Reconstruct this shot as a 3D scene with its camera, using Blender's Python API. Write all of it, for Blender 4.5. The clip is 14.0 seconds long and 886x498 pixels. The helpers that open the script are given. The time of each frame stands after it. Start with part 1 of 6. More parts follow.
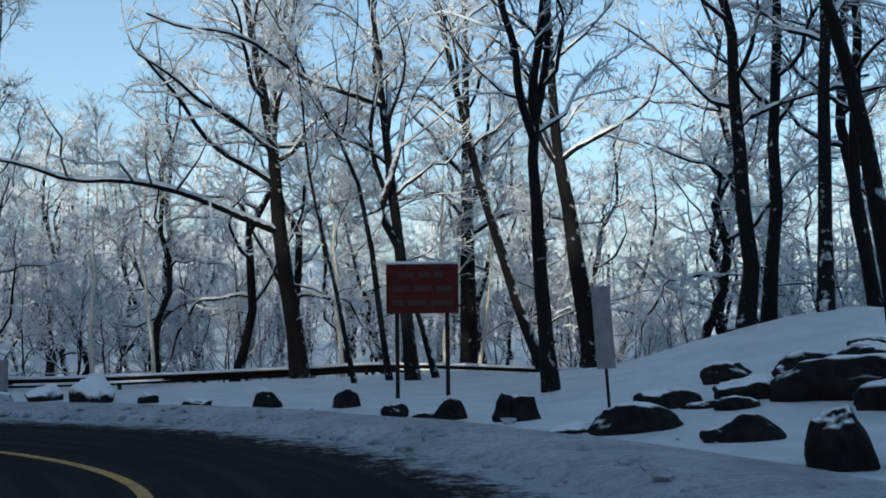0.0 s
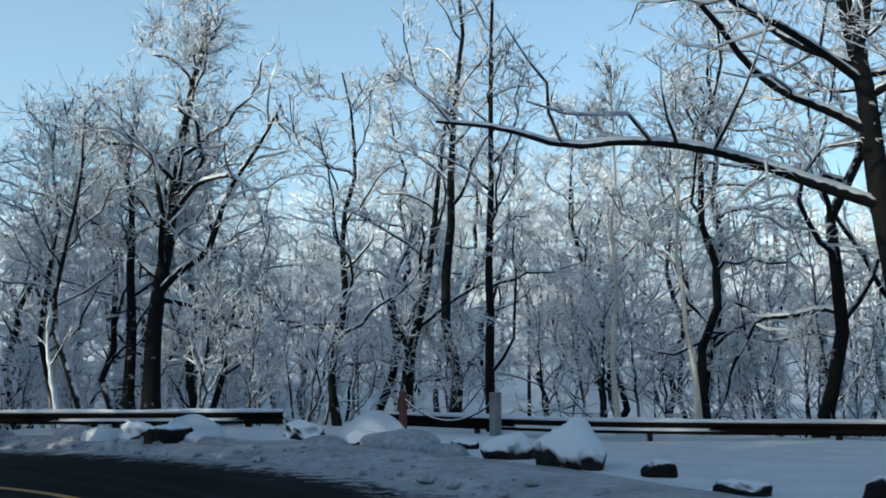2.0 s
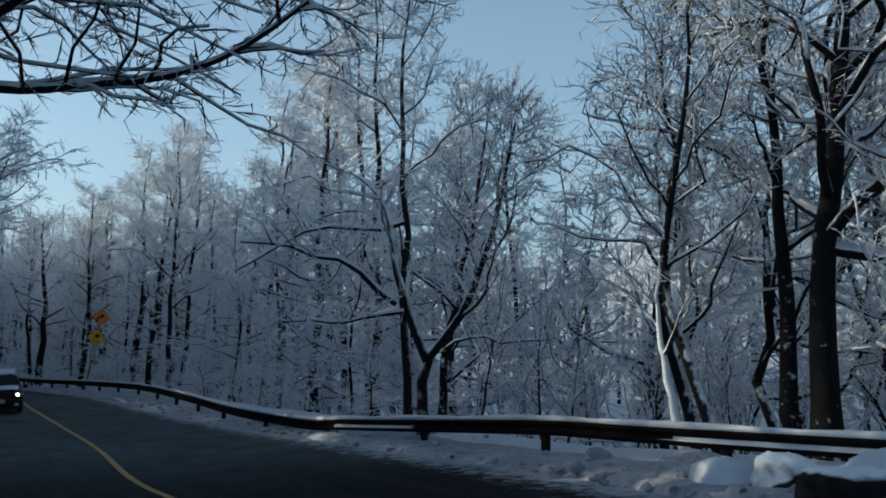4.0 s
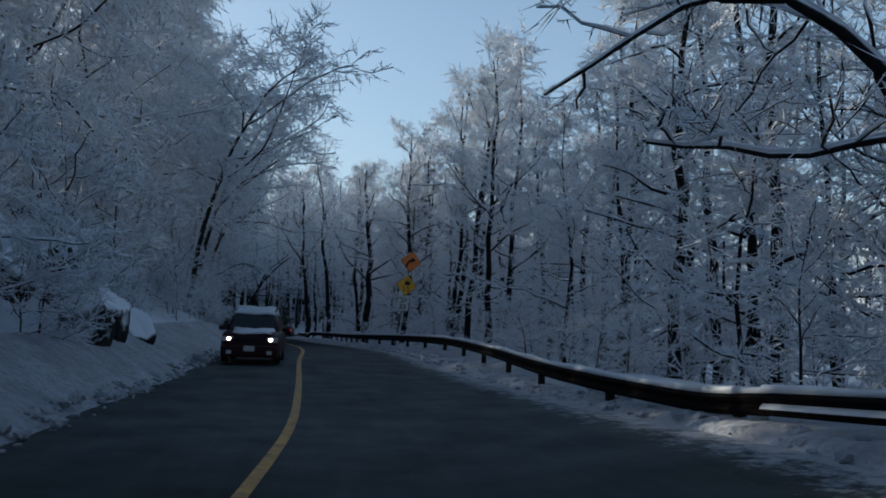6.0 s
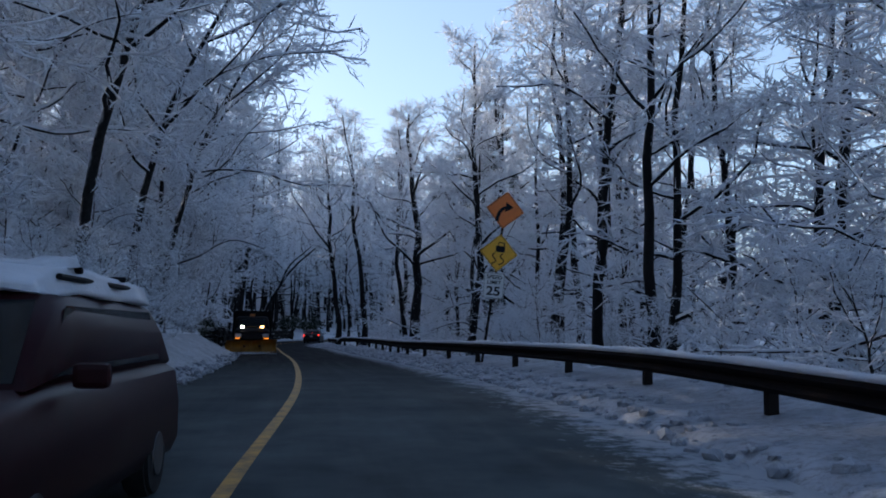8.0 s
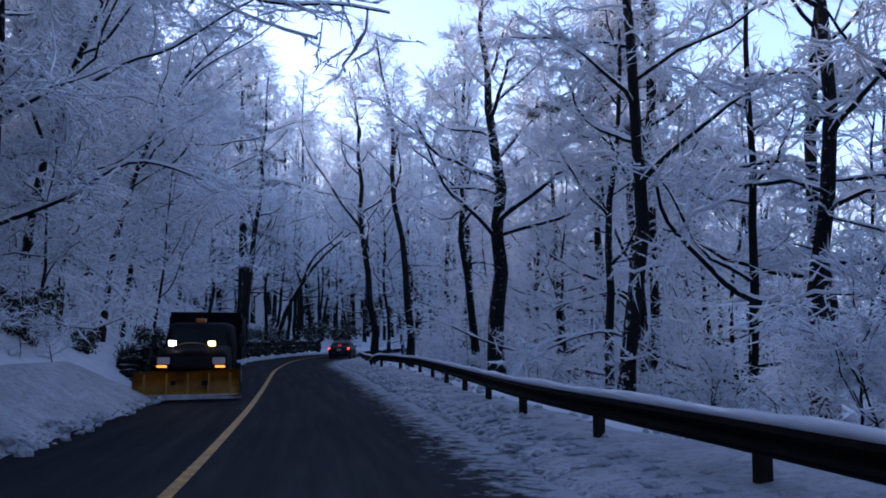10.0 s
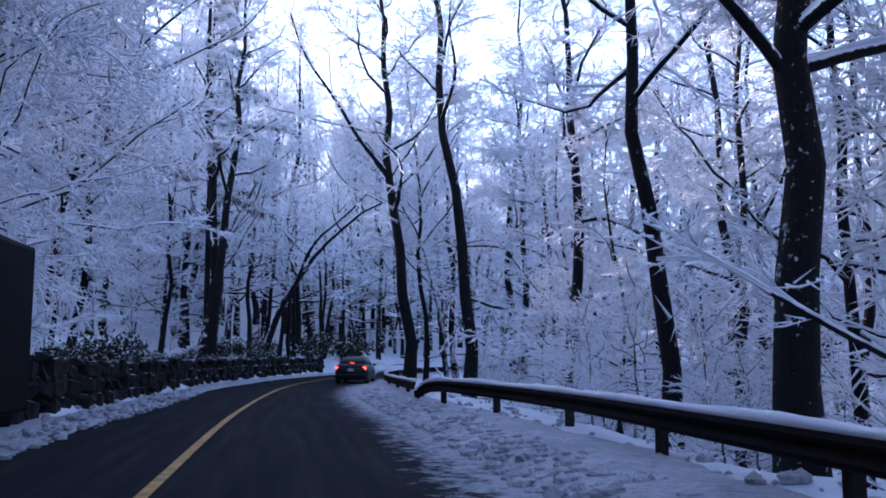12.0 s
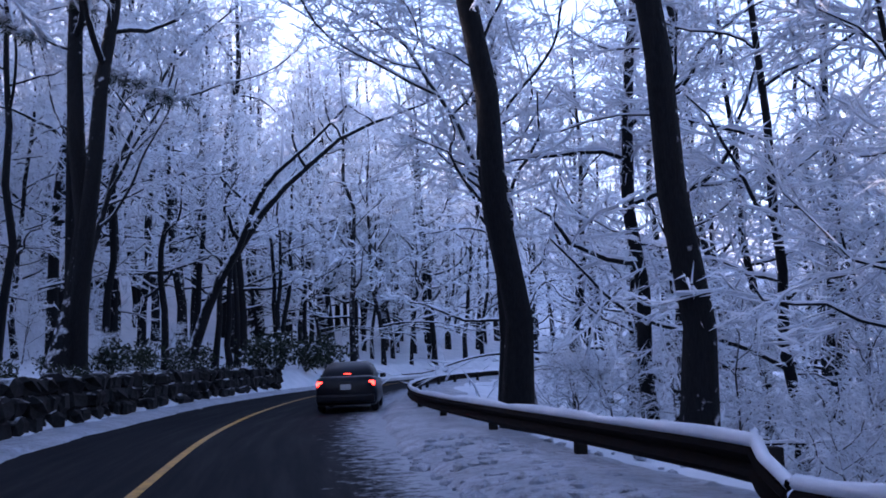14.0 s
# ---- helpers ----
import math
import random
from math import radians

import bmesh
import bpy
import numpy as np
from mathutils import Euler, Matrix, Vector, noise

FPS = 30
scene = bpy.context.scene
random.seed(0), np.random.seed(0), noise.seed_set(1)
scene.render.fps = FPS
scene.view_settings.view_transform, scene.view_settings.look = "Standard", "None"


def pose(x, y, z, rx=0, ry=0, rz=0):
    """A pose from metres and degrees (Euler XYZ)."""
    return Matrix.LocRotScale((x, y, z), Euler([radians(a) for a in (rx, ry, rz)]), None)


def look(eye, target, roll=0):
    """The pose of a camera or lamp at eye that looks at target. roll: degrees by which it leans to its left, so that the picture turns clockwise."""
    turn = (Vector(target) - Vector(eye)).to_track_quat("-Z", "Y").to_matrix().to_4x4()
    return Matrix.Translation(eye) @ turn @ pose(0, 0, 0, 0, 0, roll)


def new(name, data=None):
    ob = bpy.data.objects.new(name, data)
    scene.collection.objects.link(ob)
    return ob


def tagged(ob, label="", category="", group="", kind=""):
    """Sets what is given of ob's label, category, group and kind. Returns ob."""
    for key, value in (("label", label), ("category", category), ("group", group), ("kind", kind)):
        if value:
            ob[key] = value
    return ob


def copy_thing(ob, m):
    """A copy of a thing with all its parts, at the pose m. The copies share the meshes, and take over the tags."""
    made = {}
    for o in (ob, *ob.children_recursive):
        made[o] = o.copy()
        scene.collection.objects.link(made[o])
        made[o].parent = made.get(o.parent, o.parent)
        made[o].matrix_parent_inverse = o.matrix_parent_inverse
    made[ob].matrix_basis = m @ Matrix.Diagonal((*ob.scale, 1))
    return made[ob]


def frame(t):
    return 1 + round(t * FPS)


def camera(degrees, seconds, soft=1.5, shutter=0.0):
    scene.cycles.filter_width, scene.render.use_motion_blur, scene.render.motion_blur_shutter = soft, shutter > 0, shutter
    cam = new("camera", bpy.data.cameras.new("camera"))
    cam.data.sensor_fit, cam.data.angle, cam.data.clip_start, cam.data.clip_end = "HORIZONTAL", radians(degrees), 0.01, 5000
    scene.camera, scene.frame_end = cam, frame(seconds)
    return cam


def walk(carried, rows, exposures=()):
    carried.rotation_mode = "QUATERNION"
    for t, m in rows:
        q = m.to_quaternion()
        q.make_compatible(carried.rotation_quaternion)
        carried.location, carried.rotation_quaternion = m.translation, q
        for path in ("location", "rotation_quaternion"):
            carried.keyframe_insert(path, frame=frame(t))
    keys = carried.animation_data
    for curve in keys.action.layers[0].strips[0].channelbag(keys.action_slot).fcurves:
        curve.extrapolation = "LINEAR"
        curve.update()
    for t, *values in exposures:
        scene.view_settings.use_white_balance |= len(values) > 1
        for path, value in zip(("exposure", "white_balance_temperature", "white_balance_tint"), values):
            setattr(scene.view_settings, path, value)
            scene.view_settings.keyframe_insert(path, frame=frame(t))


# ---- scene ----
cam = camera(51.6, 14.0, soft=1.8)
EXPOSURES = [(0.0, -0.2, 5950, -1), (1.0, -0.1, 5950, -2), (2.5, 0.0, 6050, -3), (3.0, -0.1, 6100, -3), (4.0, -0.45, 6100, -1), (6.5, -0.55, 6000, 6), (7.2, 0.05, 6000, 8), (9.5, 0.15, 5430, 25), (10.0, 0.65, 5440, 26), (10.5, 1.1, 5500, 27), (13.0, 1.45, 5680, 31), (14.0, 1.42, 5720, 33)]
PATH = [
    (0, (0.696, -0.369, 3.02), (0.604, 1.623, 3.17), -0.8),
    (0.5, (0.47, 2.491, 2.999), (0.116, 4.451, 3.174), -0.4),
    (1, (-0.02, 5.106, 2.92), (-0.654, 6.992, 3.119), -0.5),
    (1.5, (-0.908, 7.73, 2.8), (-1.833, 9.49, 3.022), -0.3),
    (2, (-2.131, 10.11, 2.617), (-3.343, 11.682, 2.861), 0.0),
    (2.5, (-3.872, 12.469, 2.397), (-5.35, 13.791, 2.664), 0.1),
    (3, (-6.057, 14.413, 2.263), (-7.754, 15.433, 2.543), 0.5),
    (3.5, (-8.338, 15.741, 2.147), (-10.191, 16.436, 2.431), 0.7),
    (4, (-10.781, 16.696, 2.144), (-12.727, 17.075, 2.407), 0.9),
    (4.2, (-11.768, 16.893, 2.159), (-13.735, 17.161, 2.406), 0.9),
    (6.3, (-27.27, 16.604, 1.299), (-29.226, 16.226, 1.475), 1.7),
    (6.5, (-29.227, 16.073, 1.32), (-31.182, 15.687, 1.488), 0.8),
    (7, (-35.333, 14.732, 1.335), (-37.282, 14.315, 1.504), 0.2),
    (7.2, (-37.595, 13.643, 1.339), (-39.547, 13.241, 1.514), 0.2),
    (9.3, (-63.852, 5.512, 1.784), (-65.785, 5.037, 1.974), 0.6),
    (9.5, (-66.136, 4.636, 1.767), (-68.066, 4.15, 1.959), 0.4),
    (10, (-71.148, 2.612, 1.805), (-73.074, 2.108, 1.996), 0.2),
    (10.5, (-77.084, 0.327, 1.678), (-79.005, -0.194, 1.88), 0.2),
    (11, (-82.808, -2.013, 1.683), (-84.726, -2.538, 1.89), 0.1),
    (11.5, (-87.903, -4.221, 1.576), (-89.823, -4.738, 1.797), -0.1),
    (12, (-92.854, -6.385, 1.529), (-94.776, -6.89, 1.76), -0.0),
    (12.5, (-97.847, -8.569, 1.518), (-99.772, -9.057, 1.756), -0.3),
    (13, (-103.872, -11.158, 1.529), (-105.801, -11.628, 1.771), -0.6),
    (13.5, (-109.247, -13.542, 1.562), (-111.184, -13.977, 1.803), -0.7),
    (14, (-114.404, -15.865, 1.399), (-116.351, -16.25, 1.641), -2.0),
]
walk(cam, [(t, look(eye, target, roll)) for t, eye, target, roll in PATH], EXPOSURES)

# ---- light ----
SUN_AZ, SUN_EL = 160.0, 17.5      # heading to the sun, left of +y; height
sun_dir = Vector((-math.sin(radians(SUN_AZ)) * math.cos(radians(SUN_EL)), math.cos(radians(SUN_AZ)) * math.cos(radians(SUN_EL)), math.sin(radians(SUN_EL))))
sun = new("sun", bpy.data.lights.new("sun", "SUN"))
sun.data.energy, sun.data.angle, sun.data.color = 5.0, radians(0.6), (1.0, 0.86, 0.68)
sun.matrix_world = look(sun_dir * 400, (0, 0, 0))
world = bpy.data.worlds.new("sky")
scene.world = world
world.use_nodes = True
wn = world.node_tree.nodes
sky = wn.new("ShaderNodeTexSky")
sky.sky_type, sky.sun_disc = "NISHITA", False
sky.sun_elevation, sky.sun_rotation = radians(SUN_EL), math.atan2(sun_dir.x, sun_dir.y)
sky.air_density, sky.dust_density, sky.ozone_density = 1.15, 2.4, 3.0
wl = world.node_tree.links
up = wn.new("ShaderNodeSeparateXYZ")
wl.new(wn.new("ShaderNodeTexCoord").outputs["Generated"], up.inputs[0])
lowness = wn.new("ShaderNodeMapRange")
lowness.interpolation_type = "SMOOTHSTEP"
lowness.inputs["From Min"].default_value, lowness.inputs["From Max"].default_value = 0.0, 1.0
lowness.inputs["To Min"].default_value, lowness.inputs["To Max"].default_value = 1.0, 0.0
wl.new(up.outputs["Z"], lowness.inputs["Value"])
haze = wn.new("ShaderNodeMix")
haze.data_type, haze.blend_type = "RGBA", "ADD"
haze.inputs[7].default_value = (2.0, 2.55, 3.15, 1)
wl.new(lowness.outputs["Result"], haze.inputs["Factor"])
wl.new(sky.outputs["Color"], haze.inputs[6])
wl.new(haze.outputs[2], wn["Background"].inputs["Color"])
wn["Background"].inputs["Strength"].default_value = 0.15


# ---- materials ----
def material(name, rough=0.6, metal=0.0):
    m = bpy.data.materials.new(name)
    m.use_nodes = True
    b = m.node_tree.nodes["Principled BSDF"]
    b.inputs["Roughness"].default_value, b.inputs["Metallic"].default_value = rough, metal
    return m, m.node_tree.nodes, m.node_tree.links, b


def noise_node(n, l, scale, detail=4, rough=0.55, vec=None):
    x = n.new("ShaderNodeTexNoise")
    x.inputs["Scale"].default_value, x.inputs["Detail"].default_value, x.inputs["Roughness"].default_value = scale, detail, rough
    if vec is None:
        vec = n.new("ShaderNodeTexCoord").outputs["Object"]
    l.new(vec, x.inputs["Vector"])
    return x.outputs["Fac"]


def ramp(n, l, fac, *stops):
    r = n.new("ShaderNodeValToRGB")
    e = r.color_ramp.elements
    while len(e) < len(stops):
        e.new(0.5)
    for k, (pos, col) in enumerate(stops):
        e[k].position, e[k].color = pos, (*col, 1)
    l.new(fac, r.inputs["Fac"])
    return r.outputs["Color"]


def mixed(n, l, fac, a, b, mode="MIX"):
    x = n.new("ShaderNodeMix")
    x.data_type, x.blend_type = "RGBA", mode
    for v, s in ((fac, x.inputs["Factor"]), (a, x.inputs[6]), (b, x.inputs[7])):
        if isinstance(v, (int, float)):
            s.default_value = v
        elif isinstance(v, tuple):
            s.default_value = (*v, 1)
        else:
            l.new(v, s)
    return x.outputs[2]


def bumped(n, l, b, height, strength=0.4, dist=0.02):
    x = n.new("ShaderNodeBump")
    x.inputs["Strength"].default_value, x.inputs["Distance"].default_value = strength, dist
    l.new(height, x.inputs["Height"])
    l.new(x.outputs["Normal"], b.inputs["Normal"])


def snow_fac(n, l, low, high, noise_scale=3.0, amount=0.5):
    """How much snow lies: by how far the face looks up, broken by noise."""
    geo = n.new("ShaderNodeNewGeometry")
    sep = n.new("ShaderNodeSeparateXYZ")
    l.new(geo.outputs["Normal"], sep.inputs[0])
    a = n.new("ShaderNodeMath")
    a.operation = "MULTIPLY_ADD"
    l.new(noise_node(n, l, noise_scale, 3, vec=geo.outputs["Position"]), a.inputs[0])
    a.inputs[1].default_value = amount
    l.new(sep.outputs["Z"], a.inputs[2])
    r = n.new("ShaderNodeMapRange")
    r.inputs["From Min"].default_value, r.inputs["From Max"].default_value = low + amount * 0.5, high + amount * 0.5
    l.new(a.outputs[0], r.inputs["Value"])
    return r.outputs["Result"]


SNOW = (0.82, 0.85, 0.90)


def snow_material(name, dirt=0.0, lumps=1.0, low=(0.60, 0.63, 0.68), high=(0.76, 0.78, 0.83)):
    m, n, l, b = material(name, 0.55)
    fine, big = noise_node(n, l, 5.5, 8, 0.62), noise_node(n, l, 1.1, 4)
    col = ramp(n, l, big, (0.3, low), (0.7, high))
    if dirt:
        d = ramp(n, l, noise_node(n, l, 7.0, 7, 0.75), (0.47, (0, 0, 0)), (0.64, (dirt, dirt, dirt)))
        col = mixed(n, l, d, col, (0.22, 0.21, 0.21))
    l.new(col, b.inputs["Base Color"])
    add = n.new("ShaderNodeMath")
    add.operation = "MULTIPLY_ADD"
    l.new(fine, add.inputs[0])
    add.inputs[1].default_value = 0.6
    l.new(big, add.inputs[2])
    bumped(n, l, b, add.outputs[0], 0.7, 0.12 * lumps)
    return m


def clad(name, dark, light, low, high, scale=9.0, rough=0.85, amount=0.5, snow_scale=3.0, stretch=(1, 1, 1)):
    """Bark, rock or leaf with snow lying on what looks up."""
    m, n, l, b = material(name, rough)
    b.inputs["Specular IOR Level"].default_value = 0.15
    mp = n.new("ShaderNodeMapping")
    mp.inputs["Scale"].default_value = stretch
    l.new(n.new("ShaderNodeTexCoord").outputs["Object"], mp.inputs["Vector"])
    g = noise_node(n, l, scale, 6, 0.65, mp.outputs["Vector"])
    base = ramp(n, l, g, (0.3, dark), (0.7, light))
    l.new(mixed(n, l, snow_fac(n, l, low, high, snow_scale, amount), base, SNOW), b.inputs["Base Color"])
    bumped(n, l, b, g, 0.6, 0.03)
    return m


M_SNOW = snow_material("snow")
M_BANK = snow_material("ploughed_snow", 0.8, 2.8, (0.30, 0.32, 0.36), (0.54, 0.56, 0.61))
M_CAP = snow_material("snow_cap", 0.0, 0.4)
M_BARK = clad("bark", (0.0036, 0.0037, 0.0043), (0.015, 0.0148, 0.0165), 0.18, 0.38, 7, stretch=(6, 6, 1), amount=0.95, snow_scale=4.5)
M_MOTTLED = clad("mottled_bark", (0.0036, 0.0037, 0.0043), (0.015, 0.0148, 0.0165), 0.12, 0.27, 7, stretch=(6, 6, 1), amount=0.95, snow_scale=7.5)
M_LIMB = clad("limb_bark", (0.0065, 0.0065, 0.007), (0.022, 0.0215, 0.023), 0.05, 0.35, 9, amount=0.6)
M_TWIG = clad("snowy_twig", (0.02, 0.018, 0.018), (0.05, 0.043, 0.042), -0.6, -0.1, 12, amount=0.7)
M_TWIGB = clad("dusted_twig", (0.05, 0.047, 0.047), (0.11, 0.10, 0.10), -0.95, -0.45, 12, amount=0.7)
M_TWIGW = clad("laden_twig", (0.22, 0.21, 0.22), (0.36, 0.35, 0.36), -1.1, -0.65, 12, amount=0.7)
M_LADENLIMB = clad("laden_limb", (0.012, 0.011, 0.011), (0.05, 0.045, 0.044), -0.5, 0.0, 9, amount=0.9, snow_scale=4)
M_BIRCH = clad("birch_bark", (0.45, 0.40, 0.34), (0.75, 0.70, 0.62), 0.3, 0.7, 5, stretch=(1, 1, 6))
M_ROCK = clad("rock", (0.005, 0.005, 0.006), (0.019, 0.019, 0.021), 0.74, 0.9, 4.5, amount=0.6, snow_scale=1.6)
M_SNOWROCK = clad("snowy_rock", (0.006, 0.006, 0.007), (0.03, 0.028, 0.028), 0.12, 0.42, 4.5, amount=0.9, snow_scale=2.2)
M_STONE = clad("wall_stone", (0.004, 0.004, 0.005), (0.016, 0.015, 0.015), 0.9, 1.1, 6, amount=0.6, snow_scale=2.5)
M_NEEDLE = clad("needles", (0.016, 0.028, 0.020), (0.045, 0.06, 0.04), -0.45, 0.1, 8, amount=0.9)
M_LEAF = clad("evergreen_leaf", (0.010, 0.016, 0.010), (0.03, 0.04, 0.022), 0.55, 0.9, 8, 0.5, amount=0.8)


def asphalt_material():
    m, n, l, b = material("asphalt", 0.5)
    uv = n.new("ShaderNodeUVMap")
    sep = n.new("ShaderNodeSeparateXYZ")
    l.new(uv.outputs["UV"], sep.inputs[0])
    obj = n.new("ShaderNodeTexCoord").outputs["Object"]
    fine, big = noise_node(n, l, 60, 5, 0.7, obj), noise_node(n, l, 0.7, 5, 0.6, obj)
    col = mixed(n, l, fine, (0.0028, 0.0034, 0.0055), (0.0095, 0.011, 0.0155))
    # smears of thin snow, drawn out along the lane, between the wheel tracks
    mp = n.new("ShaderNodeMapping")
    mp.inputs["Scale"].default_value = (2.2, 0.10, 1)
    l.new(uv.outputs["UV"], mp.inputs["Vector"])
    streak = noise_node(n, l, 1.6, 6, 0.6, mp.outputs["Vector"])
    s = ramp(n, l, streak, (0.62, (0, 0, 0)), (0.84, (0.045, 0.045, 0.045)))
    col = mixed(n, l, s, col, (0.55, 0.58, 0.62))
    # sky sheen on the stretch after the bend, painted in as pale grey
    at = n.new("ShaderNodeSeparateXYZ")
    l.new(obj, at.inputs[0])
    sheen = []
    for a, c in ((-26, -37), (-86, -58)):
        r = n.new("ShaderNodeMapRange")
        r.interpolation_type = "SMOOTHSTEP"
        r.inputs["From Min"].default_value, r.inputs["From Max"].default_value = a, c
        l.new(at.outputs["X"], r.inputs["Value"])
        sheen.append(r.outputs["Result"])
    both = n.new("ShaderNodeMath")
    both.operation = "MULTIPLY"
    l.new(sheen[0], both.inputs[0])
    l.new(sheen[1], both.inputs[1])
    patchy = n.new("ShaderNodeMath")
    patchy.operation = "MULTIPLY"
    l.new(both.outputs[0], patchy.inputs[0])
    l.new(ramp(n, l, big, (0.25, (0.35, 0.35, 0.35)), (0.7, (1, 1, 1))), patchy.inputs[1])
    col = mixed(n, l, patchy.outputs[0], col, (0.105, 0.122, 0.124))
    # slush thrown on the right-hand edge
    edge = n.new("ShaderNodeMapRange")
    edge.inputs["From Min"].default_value, edge.inputs["From Max"].default_value = -1.9, 0.1
    edge.inputs["To Min"].default_value, edge.inputs["To Max"].default_value = 0.0, 0.5
    l.new(sep.outputs["X"], edge.inputs["Value"])
    slush = n.new("ShaderNodeMath")
    slush.operation = "ADD"
    l.new(noise_node(n, l, 3.5, 7, 0.75, obj), slush.inputs[0])
    l.new(edge.outputs["Result"], slush.inputs[1])
    col = mixed(n, l, ramp(n, l, slush.outputs[0], (0.68, (0, 0, 0)), (0.86, (0.75, 0.75, 0.75))), col, (0.5, 0.52, 0.56))
    l.new(col, b.inputs["Base Color"])
    l.new(ramp(n, l, streak, (0.3, (0.66, 0.66, 0.66)), (0.7, (0.85, 0.85, 0.85))), b.inputs["Roughness"])
    b.inputs["Specular IOR Level"].default_value = 0.05
    bumped(n, l, b, fine, 0.3, 0.01)
    return m


def plain(name, color, rough=0.5, metal=0.0, grime=0.3, scale=6, emit=0.0, dirt=(0.05, 0.045, 0.04), spec=0.4):
    m, n, l, b = material(name, rough, metal)
    b.inputs["Specular IOR Level"].default_value = spec
    g = ramp(n, l, noise_node(n, l, scale, 6, 0.65), (0.4, (0, 0, 0)), (0.75, (grime, grime, grime)))
    l.new(mixed(n, l, g, color, dirt), b.inputs["Base Color"])
    if emit:
        b.inputs["Emission Color"].default_value, b.inputs["Emission Strength"].default_value = (*color, 1), emit
    return m


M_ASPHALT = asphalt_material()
M_LINE = plain("road_paint_yellow", (0.60, 0.31, 0.045), 0.6, grime=0.85, scale=5)
M_STEEL = plain("weathered_rail_steel", (0.008, 0.007, 0.0075), 0.85, 0.0, 0.7, 7, dirt=(0.017, 0.009, 0.007), spec=0.04)
M_POST = plain("weathered_post", (0.018, 0.015, 0.014), 0.85, grime=0.5, dirt=(0.03, 0.026, 0.024), spec=0.1)
M_GREYPOST = plain("grey_post", (0.25, 0.25, 0.26), 0.7, grime=0.4)
M_REDPOST = plain("red_brown_post", (0.16, 0.05, 0.04), 0.7, grime=0.4)
M_BOARD = plain("red_brown_board", (0.072, 0.011, 0.009), 0.7, grime=0.45, scale=4, spec=0.1)
M_LETTER = plain("faded_lettering", (0.045, 0.014, 0.012), 0.6, grime=0.3)
M_ORANGE = plain("orange_sheeting", (0.78, 0.20, 0.03), 0.45, grime=0.18)
M_YELLOW = plain("yellow_sheeting", (0.82, 0.42, 0.02), 0.45, grime=0.18)
M_WHITE = plain("white_sheeting", (0.72, 0.74, 0.74), 0.45, grime=0.15)
M_BLACK = plain("black_sheeting", (0.008, 0.008, 0.010), 0.6, grime=0.1, dirt=(0.02, 0.02, 0.02), spec=0.15)
M_CARDARK = plain("dark_car_paint", (0.005, 0.005, 0.008), 0.35, 0.0, 0.35, 4, dirt=(0.014, 0.014, 0.015), spec=0.2)
M_CARRED = plain("dark_maroon_car_paint", (0.026, 0.005, 0.007), 0.4, 0.0, 0.3, 4, dirt=(0.012, 0.011, 0.011), spec=0.12)
M_TRUCK = plain("black_truck_paint", (0.003, 0.003, 0.005), 0.6, 0.0, 0.4, 4, dirt=(0.009, 0.0085, 0.008), spec=0.05)
M_TYRE = plain("tyre_rubber", (0.012, 0.012, 0.012), 0.85, grime=0.5, dirt=(0.06, 0.06, 0.06))
M_RIM = plain("rim_metal", (0.18, 0.18, 0.19), 0.4, 0.8, 0.6)
M_GLASS, _n, _l, _b = material("car_glass", 0.06)
_b.inputs["Base Color"].default_value = (0.012, 0.018, 0.02, 1)
M_PLOUGH = plain("plough_yellow_paint", (0.42, 0.20, 0.02), 0.5, grime=0.7, scale=3, dirt=(0.09, 0.055, 0.03))
M_LAMP = plain("headlamp_light", (1.0, 0.86, 0.66), 0.3, grime=0.0, emit=12)
M_WARM = plain("warm_lamp_light", (1.0, 0.50, 0.14), 0.3, grime=0.0, emit=7)
M_BEACON = plain("amber_beacon_lens", (0.42, 0.14, 0.02), 0.3, grime=0.2)
M_AMBER = plain("amber_light", (1.0, 0.26, 0.02), 0.3, grime=0.0, emit=1.6)
M_RED = plain("tail_light", (1.0, 0.035, 0.015), 0.3, grime=0.0, emit=4.5)
M_LENS = plain("clear_lens", (0.45, 0.45, 0.46), 0.15, grime=0.1)


# ---- mesh helpers ----
def mesh_of(name, verts, faces, mat, smooth=True, uvs=None):
    me = bpy.data.meshes.new(name)
    me.from_pydata([tuple(map(float, v)) for v in verts] if not isinstance(verts, np.ndarray) else verts.tolist(), [], faces)
    me.materials.append(mat)
    if smooth:
        me.polygons.foreach_set("use_smooth", [True] * len(me.polygons))
    if uvs is not None:
        lay = me.uv_layers.new(name="UVMap")
        idx = np.empty(len(me.loops), int)
        me.loops.foreach_get("vertex_index", idx)
        lay.data.foreach_set("uv", np.asarray(uvs, float)[idx].ravel())
    me.update()
    return me


def link(name, me, parent=None, label=""):
    ob = new(name, me)
    if parent is not None:
        ob.parent = parent
    return tagged(ob, label)


def part(name, bm, mat, parent, label="", smooth=False):
    """One mesh object out of a bmesh, under a thing or a part."""
    me = bpy.data.meshes.new(name)
    bm.to_mesh(me)
    bm.free()
    me.materials.append(mat)
    if smooth:
        me.polygons.foreach_set("use_smooth", [True] * len(me.polygons))
    return link(name, me, parent, label)


